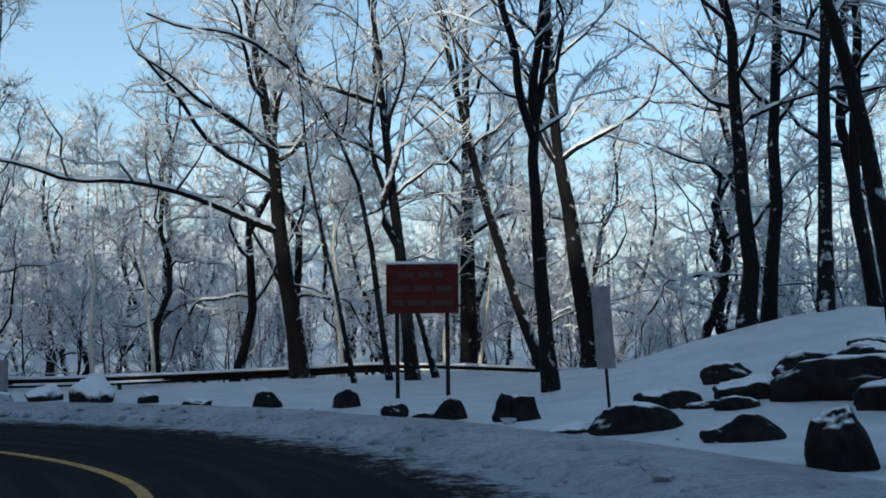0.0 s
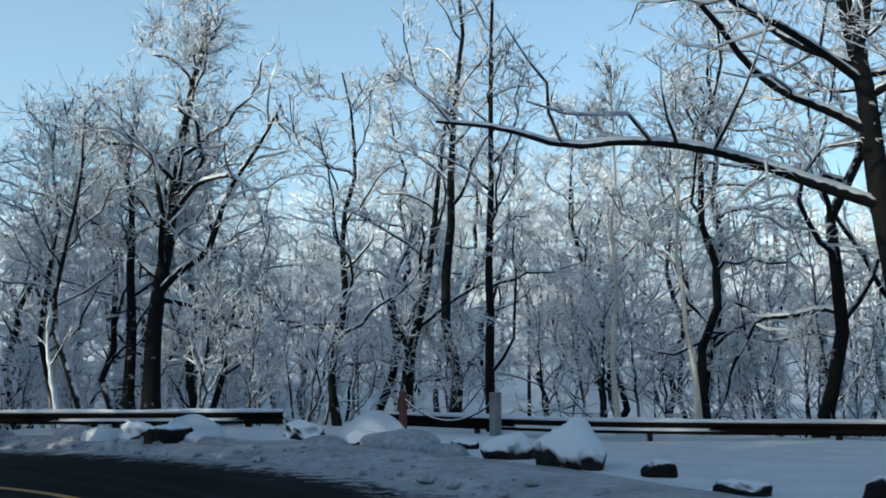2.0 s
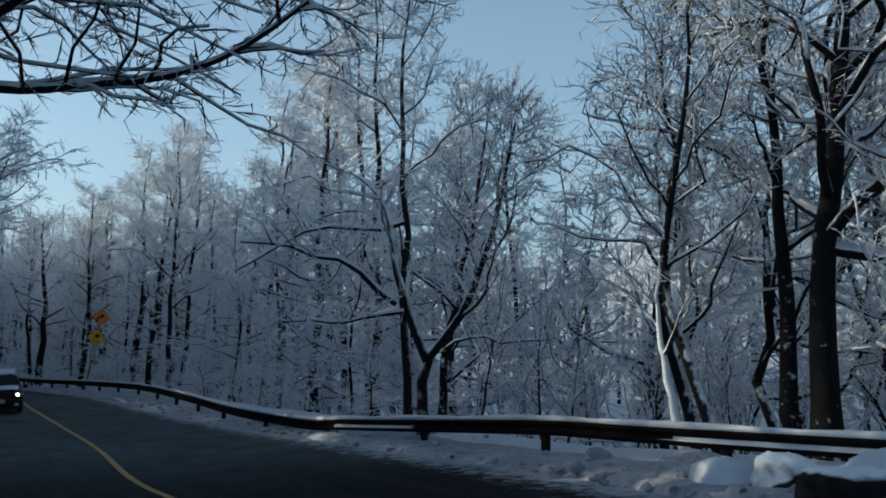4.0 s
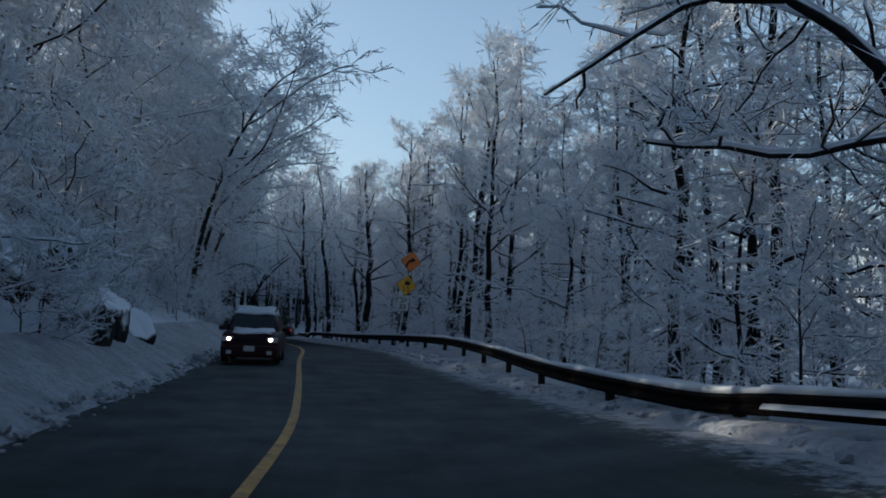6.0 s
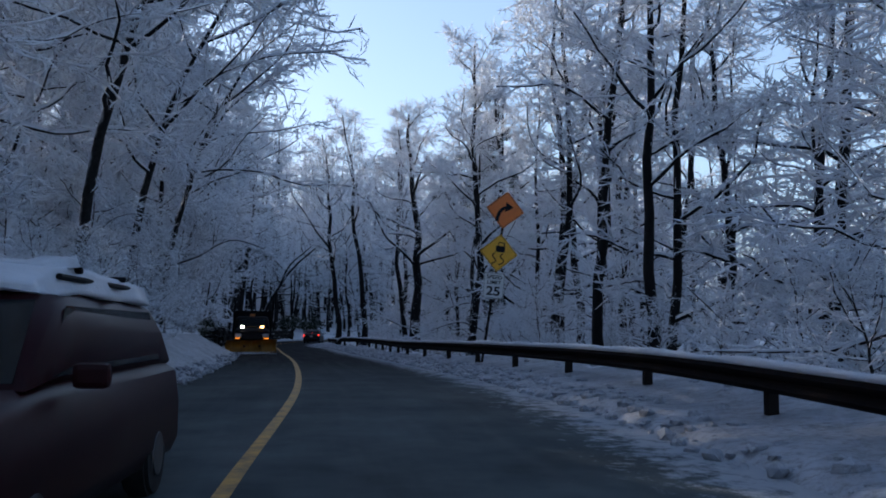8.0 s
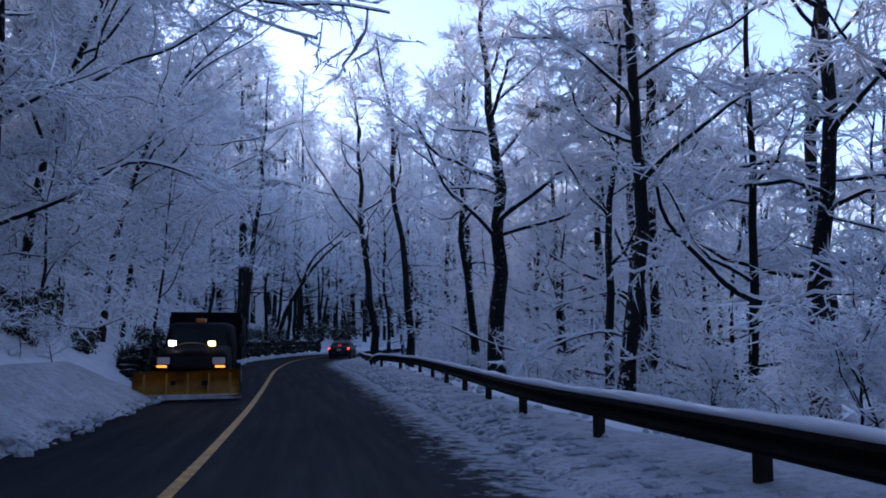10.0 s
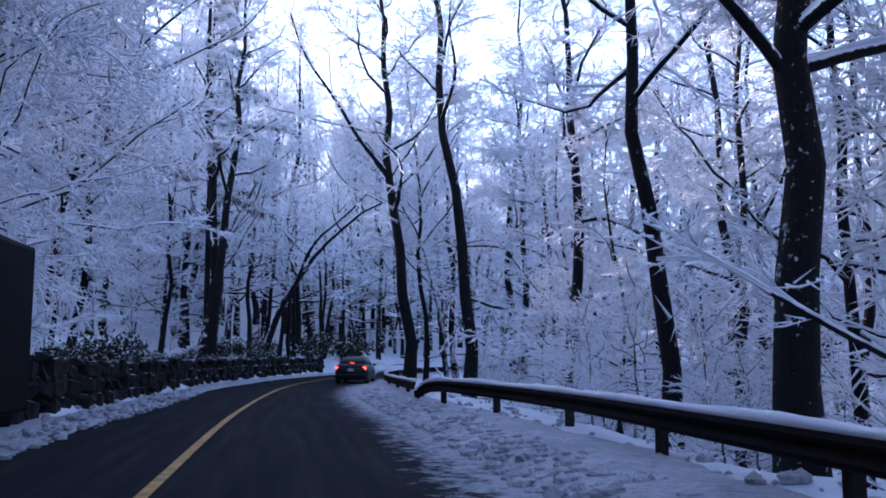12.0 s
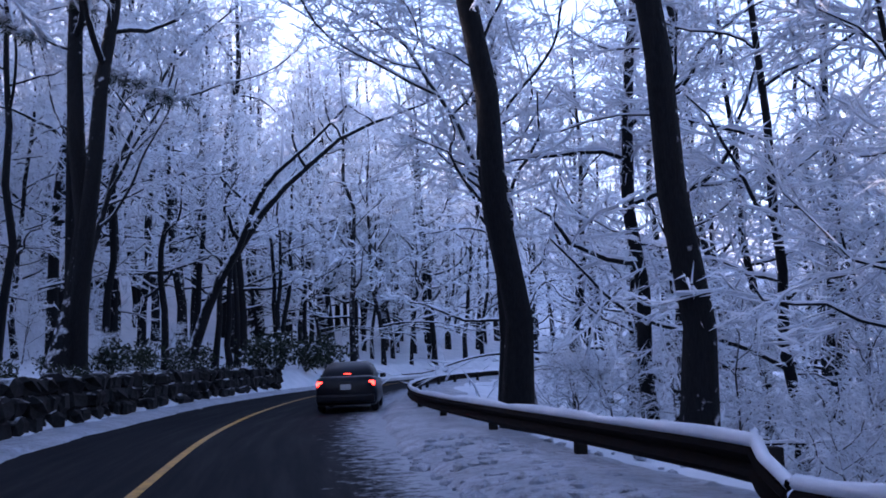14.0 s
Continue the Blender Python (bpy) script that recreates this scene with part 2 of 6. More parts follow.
def box(bm, x0, x1, y0, y1, z0, z1, bevel=0.0, m=None):
    g = bmesh.ops.create_cube(bm, size=1, matrix=Matrix.Translation(((x0 + x1) / 2, (y0 + y1) / 2, (z0 + z1) / 2)) @ Matrix.Diagonal((x1 - x0, y1 - y0, z1 - z0, 1)))
    vs = g["verts"]
    if bevel:
        edges = list({e for v in vs for e in v.link_edges})
        r = bmesh.ops.bevel(bm, geom=edges, offset=bevel, segments=2, affect="EDGES", profile=0.6)
        vs = list({v for f in r["faces"] for v in f.verts} | {v for v in vs if v.is_valid})
    if m is not None:
        bmesh.ops.transform(bm, matrix=m, verts=vs)
    return bm


def rod(bm, a, b, r0, r1=None, sides=8):
    a, b = Vector(a), Vector(b)
    m = Matrix.Translation((a + b) / 2) @ (b - a).to_track_quat("Z", "Y").to_matrix().to_4x4()
    bmesh.ops.create_cone(bm, cap_ends=True, segments=sides, radius1=r0, radius2=r0 if r1 is None else r1, depth=(b - a).length, matrix=m)
    return bm


def slab(bm, outline, y0, y1, bevel=0.0):
    """A flat plate with an outline in x, z, from y0 to y1."""
    f = bm.faces.new([bm.verts.new((x, y0, z)) for x, z in outline])
    r = bmesh.ops.extrude_face_region(bm, geom=[f])
    bmesh.ops.translate(bm, verts=[v for v in r["geom"] if isinstance(v, bmesh.types.BMVert)], vec=(0, y1 - y0, 0))
    bmesh.ops.recalc_face_normals(bm, faces=bm.faces[:])
    return bm


def thing(name, m, label, category, group="", kind=""):
    e = new(name)
    e.matrix_world = m
    return tagged(e, label, category, group, kind)


# ---- the lane that the road follows: x, y, height, and to the right of it: yellow line, right edge, left edge ----
LANE = [
    (2.2, -40, 2.6, -1.6, 2.2, -4.6), (1.6, -18, 2.1, -1.6, 2.2, -4.6), (0.7, -0.4, 1.62, -1.6, 2.3, -4.6), (0.0, 5.1, 1.52, -1.5, 2.5, -4.5),
    (-2.1, 10.1, 1.24, -1.2, 2.9, -4.3), (-6.06, 14.4, 0.98, -0.9, 3.5, -4.0), (-10.8, 16.7, 0.86, -0.5, 3.9, -4.0), (-15, 17.3, 0.78, -0.3, 4.1, -4.0), (-20.5, 17.4, 0.48, -0.6, 4.6, -4.1),
    (-26.9, 16.6, 0.0, -1.3, 4.9, -4.4), (-31, 15.6, -0.1, -1.5, 4.6, -4.5), (-37.5, 13.8, -0.08, -1.4, 4.4, -4.6), (-45, 11.4, 0.02, -1.4, 4.0, -4.6), (-54, 8.6, 0.2, -1.6, 3.4, -4.5),
    (-64.1, 5.5, 0.35, -1.75, 2.8, -4.4), (-77.3, 0.3, 0.26, -1.65, 2.7, -4.35), (-88, -4.2, 0.17, -1.6, 2.7, -4.3), (-98, -8.6, 0.1, -1.55, 2.7, -4.3),
    (-109.3, -13.5, 0.12, -1.6, 2.6, -4.3), (-117, -16.8, 0.03, -1.65, 2.4, -4.4), (-125, -20.0, 0.0, -1.65, 2.1, -4.5), (-133.7, -23.0, 0.0, -1.8, 2.0, -4.8),
    (-143.2, -25.4, 0.0, -2.1, 2.1, -5.1), (-154.3, -27.6, 0.0, -2.2, 2.1, -5.2), (-166, -28.8, 0.0, -2.0, 2.0, -5.0), (-180, -28.0, 0.1, -1.7, 2.0, -4.6),
    (-196, -22.0, 0.3, -1.7, 2.0, -4.6), (-215, -10.0, 0.6, -1.7, 2.0, -4.6),
]


def smooth_line(points, step=0.5):
    """Even samples of a curve through the points."""
    p = np.array(points, float)
    p = np.vstack([2 * p[0] - p[1], p, 2 * p[-1] - p[-2]])
    out = []
    for i in range(1, len(p) - 2):
        k = max(2, int(np.linalg.norm(p[i + 1, :2] - p[i, :2]) / 0.1))
        t = np.linspace(0, 1, k, endpoint=False)[:, None]
        a, b, c, d = p[i - 1], p[i], p[i + 1], p[i + 2]
        out.append(0.5 * (2 * b + (c - a) * t + (2 * a - 5 * b + 4 * c - d) * t**2 + (3 * b - a - 3 * c + d) * t**3))
    q = np.vstack(out + [p[-2:-1]])
    s = np.r_[0, np.cumsum(np.linalg.norm(np.diff(q[:, :2], axis=0), axis=1))]
    at = np.arange(0, s[-1], step)
    return np.stack([np.interp(at, s, q[:, k]) for k in range(q.shape[1])], 1)


TRACK = smooth_line(LANE)
TAN = np.gradient(TRACK[:, :2], axis=0)
TAN /= np.linalg.norm(TAN, axis=1)[:, None]
RIGHT = np.stack([TAN[:, 1], -TAN[:, 0]], 1)


def lane_at(pts):
    """For points x, y: index of the nearest lane sample, and how far to the right of it they lie."""
    pts = np.asarray(pts, float)
    idx, off = np.empty(len(pts), int), np.empty(len(pts))
    for a in range(0, len(pts), 4000):
        v = pts[a:a + 4000, None] - TRACK[None, :, :2]
        dd = (v**2).sum(-1)
        i = dd.argmin(1)
        idx[a:a + 4000] = i
        w = v[np.arange(len(i)), i]
        off[a:a + 4000] = np.sqrt(dd[np.arange(len(i)), i]) * np.where((w * RIGHT[i]).sum(1) >= 0, 1, -1)
    return idx, off


BANK = np.interp(TRACK[:, 0], [-50, -41, -34, -27, -19, -10], [0.0, 0.14, 0.36, 0.42, 0.16, 0.0])   # rise of the outer road edge


def smoothstep(a, b, x):
    t = np.clip((np.asarray(x, float) - a) / (b - a), 0, 1)
    return t * t * (3 - 2 * t)


def wobble(x, y, size, seed=0):
    """Cheap smooth unevenness between -1 and 1."""
    a, b = x / size, y / size
    return (np.sin(a * 1.7 + b * 0.9 + seed) + np.sin(a * -0.8 + b * 2.1 + 1.3 * seed) + np.sin(a * 2.9 - b * 1.3 + 2.1 * seed) * 0.6 + np.sin(a * 4.1 + b * 3.7 + seed) * 0.4) / 3


def ground_z(x, y, near=True):
    x, y = np.atleast_1d(np.asarray(x, float)), np.atleast_1d(np.asarray(y, float))
    i, d = lane_at(np.stack([x, y], 1))
    t = TRACK[i]
    zr, right, left = t[:, 2], d - t[:, 4], t[:, 5] - d
    bend = smoothstep(-36, -27, x)                        # 1 round the hairpin, 0 along the straight
    wall = smoothstep(-92, -99, x)                        # 1 where the stone wall runs
    # left: banks and the hill
    bank = 0.22 * smoothstep(0, 0.7, left) + 0.58 * np.clip(left - 0.6, 0, 5) + 0.5 * np.clip(left - 5.6, 0, 18)
    # the last term is an unseen extra rise, added to block low sun
    walled = 0.2 * smoothstep(0, 0.6, left) + 0.75 * smoothstep(1.2, 1.8, left) + 0.2 * np.clip(left - 1.7, 0, 8) + 0.26 * np.clip(left - 9.7, 0, 30) + 0.56 * np.clip(left - 22, 0, 34)
    inner = 0.2 * smoothstep(0, 0.7, left) + 0.25 * np.clip(left - 0.6, 0, 7) + 0.2 * np.clip(left - 7.6, 0, 20)
    zl = bank * (1 - wall) * (1 - bend) + walled * wall + inner * bend
    # right: shoulder, drop behind the rail, far side of the dale
    beside_rail = smoothstep(-86, -78, x)                 # 1 where ploughed snow reaches up to the rail
    over = right - 2.6 - 1.5 * beside_rail
    drop = 0.10 * smoothstep(0, 0.5, right) + 0.22 * beside_rail * smoothstep(0.9, 2.6, right) - 0.30 * np.clip(over, 0, 7) - 0.08 * np.clip(over - 7, 0, 16) + 0.22 * np.clip(over - 24, 0, 90)
    level = 0.12 * smoothstep(0, 0.6, right) - 0.03 * np.clip(right - 1, 0, 14) - 0.16 * np.clip(right - 15, 0, 14) + 0.07 * np.clip(right - 34, 0, 120)
    zrt = drop * (1 - bend) + level * bend
    field = np.interp(x, [-44, -37, -30, -25, -18, -8, 2, 10], [0.0, 0.15, 0.45, 0.6, 0.85, 1.0, 1.25, 1.5]) - zr - BANK[i]
    zrt = zrt + np.where(x > -44, field * smoothstep(0.3, 3.5, right), 0)
    mound = np.exp(-(((x - 10) / 5.5) ** 2 + ((y - 23) / 6.5) ** 2)) * 1.85 + np.exp(-(((x - 17) / 7) ** 2 + ((y - 8) / 10) ** 2)) * 1.3
    z = zr + np.where(d < 0, zl, zrt) + np.where(d > t[:, 4] + 0.3, mound * smoothstep(1.0, 5.5, right), 0) + np.where(d > 0, BANK[i] * np.clip(d / t[:, 4], 0, 1), 0)
    # the hill goes round behind the start: unseen, added to block the sun
    z = z + smoothstep(-18, -62, y) * smoothstep(-85, -35, x) * (13 + 26 * smoothstep(-42, -14, x))
    rough = np.clip(np.where(d < 0, left, right) / 3, 0, 1)
    return z + rough * (0.10 * wobble(x, y, 2.2, 1) + 0.22 * wobble(x, y, 7.5, 4) * np.clip(rough, 0, 1))


def gz(x, y):
    return float(ground_z(x, y)[0])


def beside(s, off):
    """The place off metres to the right of lane sample s."""
    p = TRACK[s, :2] + RIGHT[s] * off
    return p[0], p[1], TRACK[s, 2]


def lane_near(x, y):
    return int(((TRACK[:, :2] - (x, y)) ** 2).sum(1).argmin())


# ---- ground, road ----
def build_ground():
    def axis(lo, hi, step, far):
        mid = np.arange(lo, hi + 0.01, step)
        grow = np.cumsum(step * 1.35 ** np.arange(1, 60))
        grow = grow[grow < far]
        return np.r_[lo - grow[::-1], mid, hi + grow]

    xs, ys = axis(-190, 40, 1.0, 2500), axis(-70, 90, 1.0, 2500)
    gx, gy = np.meshgrid(xs, ys, indexing="ij")
    fx, fy = np.clip(gx, -260, 140).ravel(), np.clip(gy, -150, 190).ravel()
    z = ground_z(fx, fy)
    i, d = lane_at(np.stack([gx.ravel(), gy.ravel()], 1))
    t = TRACK[i]
    z = np.where((d < t[:, 4] + 0.9) & (d > t[:, 5] - 0.9) & (i > 0) & (i < len(TRACK) - 1), np.minimum(z, t[:, 2] - 0.12), z)
    n, m = len(xs), len(ys)
    k = np.arange(n * m).reshape(n, m)
    quads = np.stack([k[:-1, :-1], k[1:, :-1], k[1:, 1:], k[:-1, 1:]], -1).reshape(-1, 4)
    me = mesh_of("ground", np.stack([gx.ravel(), gy.ravel(), z], 1), quads.tolist(), M_SNOW)
    tagged(new("ground", me), "snow-covered woodland ground with a hill and a dale", "ground", kind="structure")


def ribbon(name, offsets, heights, mat, label, lo=0, hi=None, jitter=0.0, seed=0, step=1, smooth=True, category="road"):
    """A strip along the lane; offsets are columns over the samples, heights above the road."""
    hi = len(TRACK) if hi is None else hi
    sel = np.arange(lo, hi, step)
    cols, n = [], len(sel)
    rnd = np.random.RandomState(seed)
    for o, h in zip(offsets, heights):
        o = (o(sel) if callable(o) else np.full(n, float(o))) + (rnd.randn(n) * jitter if jitter else 0)
        hh = (h(sel) if callable(h) else np.full(n, float(h))) + (np.abs(rnd.randn(n)) * jitter * 0.6 if jitter and not (not callable(h) and h < 0) else 0)
        p = TRACK[sel, :2] + RIGHT[sel] * o[:, None]
        cols.append(np.c_[p, TRACK[sel, 2] + hh + BANK[sel] * np.clip(o / TRACK[sel, 4], 0, 1), o - TRACK[sel, 4], sel * 0.5])
    v = np.stack(cols, 1).reshape(-1, 5)
    w = len(offsets)
    k = np.arange(n * w).reshape(n, w)
    quads = np.stack([k[:-1, :-1], k[:-1, 1:], k[1:, 1:], k[1:, :-1]], -1).reshape(-1, 4)
    me = mesh_of(name, v[:, :3], quads.tolist(), mat, smooth, v[:, 3:])
    return tagged(new(name, me), label, category, kind="structure")


def col(c, plus=0.0):
    return lambda s: TRACK[s, c] + plus


def verge(s, o):
    """Height of the ploughed snow o metres left of the road edge, on the slope that it leans against."""
    x = TRACK[s, 0]
    bend, wall = smoothstep(-36, -27, x), smoothstep(-92, -99, x)
    up = float(np.clip(o - 0.6, 0, None))
    lean = (0.58 * up * (1 - bend) + 0.25 * up * bend) * (1 - wall)
    return lean - 0.04 + 0.30 * float(smoothstep(0, 0.7, o)) * (1 - 0.45 * wall)


def build_road():
    lerp = lambda f: (lambda s: TRACK[s, 5] - 0.9 + (TRACK[s, 4] - TRACK[s, 5] + 1.8) * f)
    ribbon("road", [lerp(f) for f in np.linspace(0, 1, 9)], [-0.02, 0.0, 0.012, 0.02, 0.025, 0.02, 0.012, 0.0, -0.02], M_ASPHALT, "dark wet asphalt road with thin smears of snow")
    ribbon("road_marking", [col(3, -0.07), col(3, 0.07)], [0.031, 0.031], M_LINE, "worn yellow centre line on the asphalt", category="road marking")
    for nm, c, sgn, seed in (("snow_bank_right", 4, 1, 3), ("snow_bank_left", 5, -1, 5)):
        offs = [0.0, 0.16, 0.42, 0.8, 1.3, 2.0] + ([2.7, 3.3] if sgn > 0 else [])
        hts = [-0.04, 0.07, 0.13, 0.16, 0.19] + [(lambda s, a=a, b=b: a + (b - a) * smoothstep(-86, -78, TRACK[s, 0]) * smoothstep(-30, -38, TRACK[s, 0])) for a, b in ((0.16, 0.30), (0.02, 0.36), (-0.4, 0.30))] if sgn > 0 else [lambda s, o=o: verge(s, o) for o in offs]
        edge = lambda s, o, c=c, sgn=sgn: TRACK[s, c] + sgn * (o - 0.25 + 0.09 * np.sin(s * 0.19 + c) + 0.05 * np.sin(s * 0.67))
        ribbon(nm, [(lambda s, o=o: edge(s, o)) for o in offs], hts,
               M_BANK, "ploughed lumpy snow along the road edge", jitter=0.02, seed=seed, category="snow bank")
        ob = scene.objects[nm]
        if sgn < 0:
            ob.data.flip_normals()


def snow_clods():
    """Broken lumps of ploughed snow, too many to count."""
    rnd = np.random.RandomState(41)
    bm = bmesh.new()
    bmesh.ops.create_icosphere(bm, subdivisions=1, radius=1)
    base = np.array([v.co[:] for v in bm.verts])
    tri = np.array([[v.index for v in f.verts] for f in bm.faces])
    bm.free()
    vs, fs = [], []
    for c, sgn, x0, x1, count, reach in ((4, 1, 4, -60, 1500, 2.6), (4, 1, -60, -128, 4200, 3.0), (5, -1, -30, -128, 1300, 1.3)):
        sel = np.nonzero((TRACK[:, 0] <= x0) & (TRACK[:, 0] >= x1) & (TRACK[:, 1] > -30))[0]
        for _ in range(count):
            i = sel[rnd.randint(len(sel))]
            o = -0.35 + abs(rnd.randn()) * 0.38 * reach
            x, y, _z = beside(i, TRACK[i, c] + sgn * o)
            r = 0.025 + 0.09 * rnd.rand() ** 2.5
            z = max(gz(x, y), TRACK[i, 2]) if o > 1.6 else TRACK[i, 2] + (BANK[i] if sgn > 0 else 0) + np.interp(o, [-0.25, -0.05, 0.2, 1.0, 2.0], [0.0, 0.06, 0.12, 0.15, 0.05] if sgn > 0 else [0.0, 0.08, 0.15, 0.2, 0.3])
            m = base * (1 + 0.22 * rnd.randn(len(base), 1)) * (r * (0.8 + 0.7 * rnd.rand()), r * (0.8 + 0.7 * rnd.rand()), r * 0.75)
            fs.append(tri + len(vs) * len(base))
            vs.append(m + (x, y, z + r * 0.3))
    me = mesh_of("snow_clods", np.vstack(vs), np.vstack(fs).tolist(), M_BANK, False)
    tagged(new("snow_clods", me), "broken clods of ploughed snow beside the road", "snow", kind="stuff")


build_ground()
build_road()
snow_clods()


# ---- trees ----
class Tubes:
    """Gathers tapered tubes into one mesh."""

    def __init__(self):
        self.v, self.f, self.t, self.n = [], [], [], 0

    def tube(self, pts, radii, sides, point=False):
        pts = np.asarray(pts, float)
        n = len(pts)
        tan = np.gradient(pts, axis=0)
        tan /= np.linalg.norm(tan, axis=1)[:, None] + 1e-9
        ref = np.array([0.0, 0, 1]) if abs(tan[0, 2]) < 0.9 else np.array([1.0, 0, 0])
        side = np.cross(tan, ref)
        side /= np.linalg.norm(side, axis=1)[:, None] + 1e-9
        up = np.cross(side, tan)
        a = np.arange(sides) * 2 * np.pi / sides + np.pi / 2
        ring = side[:, None] * np.cos(a)[None, :, None] + up[:, None] * np.sin(a)[None, :, None]
        vs = (pts[:, None] + ring * np.asarray(radii, float)[:, None, None]).reshape(-1, 3)
        if point:                                          # the last ring is one tip
            m = (n - 1) * sides
            k = np.arange(m).reshape(n - 1, sides) + self.n
            for a, b in zip(k, k[1:]):
                self.f.append(np.stack([a, np.roll(a, -1), np.roll(b, -1), b], -1))
            self.t.append(np.stack([k[-1], np.roll(k[-1], -1), np.full(sides, self.n + m)], -1))
            self.v.append(np.vstack([vs[:m], pts[-1:]]))
            self.n += m + 1
            return
        self.v.append(vs)
        k = np.arange(n * sides).reshape(n, sides) + self.n
        q = np.stack([k[:-1], np.roll(k[:-1], -1, 1), np.roll(k[1:], -1, 1), k[1:]], -1).reshape(-1, 4)
        self.f.append(q)
        self.n += n * sides

    def spikes(self, a, b, r, faces=3):
        """Many straight twigs at once, from a to the tips b."""
        a, b, r = np.asarray(a, float), np.asarray(b, float), np.asarray(r, float)
        d = b - a
        d /= np.linalg.norm(d, axis=1)[:, None] + 1e-9
        side = np.stack([d[:, 1], -d[:, 0], np.zeros(len(d))], 1)
        side += (np.abs(d[:, 2:]) > 0.95) * np.array([1.0, 0, 0])
        side /= np.linalg.norm(side, axis=1)[:, None] + 1e-9
        up = np.cross(side, d)
        k = np.array([0, 1, 2]) * 2 * np.pi / 3 + np.pi / 2
        ring = a[:, None] + (side[:, None] * np.cos(k)[None, :, None] + up[:, None] * np.sin(k)[None, :, None]) * r[:, None, None]
        self.v.append(np.concatenate([ring, b[:, None]], 1).reshape(-1, 3))
        q = np.arange(len(a))[:, None] * 4 + self.n
        self.t.append(np.concatenate([np.stack([q[:, 0] + i, q[:, 0] + (i + 1) % 3, q[:, 0] + 3], -1) for i in ((0, 1, 2) if faces == 3 else (0, 2))]))
        self.n += 4 * len(a)

    def spindles(self, a, b, r, sag):
        """Many twigs at once, thickest and bent at the middle, where the snow hangs on them."""
        a, b, r = np.asarray(a, float), np.asarray(b, float), np.asarray(r, float)
        mid = a + (b - a) * 0.48 + sag
        d = b - a
        d /= np.linalg.norm(d, axis=1)[:, None] + 1e-9
        side = np.stack([d[:, 1], -d[:, 0], np.zeros(len(d))], 1) + (np.abs(d[:, 2:]) > 0.95) * np.array([1.0, 0, 0])
        side /= np.linalg.norm(side, axis=1)[:, None] + 1e-9
        up = np.cross(side, d)
        k = np.array([0, 1, 2]) * 2 * np.pi / 3 + np.pi / 2
        ring = mid[:, None] + (side[:, None] * np.cos(k)[None, :, None] + up[:, None] * np.sin(k)[None, :, None]) * r[:, None, None]
        self.v.append(np.concatenate([a[:, None], ring, b[:, None]], 1).reshape(-1, 3))
        q = np.arange(len(a)) * 5 + self.n
        for i in range(3):
            j = (i + 1) % 3
            self.t.append(np.stack([q, q + 1 + j, q + 1 + i], -1))
            self.t.append(np.stack([q + 1 + i, q + 1 + j, q + 4], -1))
        self.n += 5 * len(a)

    def data(self):
        return np.vstack(self.v), (np.vstack(self.f).tolist() if self.f else []) + (np.vstack(self.t).tolist() if self.t else [])


def unit(v):
    return v / (np.linalg.norm(v) + 1e-9)


def bent(rnd, p, d, length, n, wander, rise):
    """A wandering line from p along d."""
    pts, d = [np.array(p, float)], unit(np.array(d, float))
    for _ in range(n):
        d = unit(d + rnd.randn(3) * wander + np.array([0, 0, rise]))
        pts.append(pts[-1] + d * length / n)
    return np.array(pts)


def eased(p):
    """The same line with its corners cut."""
    q = np.empty((2 * len(p), 3))
    q[0], q[-1] = p[0], p[-1]
    q[1:-1:2], q[2:-1:2] = p[:-1] * 0.75 + p[1:] * 0.25, p[:-1] * 0.25 + p[1:] * 0.75
    return q


def along(pts, f):
    i = min(int(f * (len(pts) - 1)), len(pts) - 2)
    w = f * (len(pts) - 1) - i
    return pts[i] * (1 - w) + pts[i + 1] * w, unit(pts[i + 1] - pts[i])


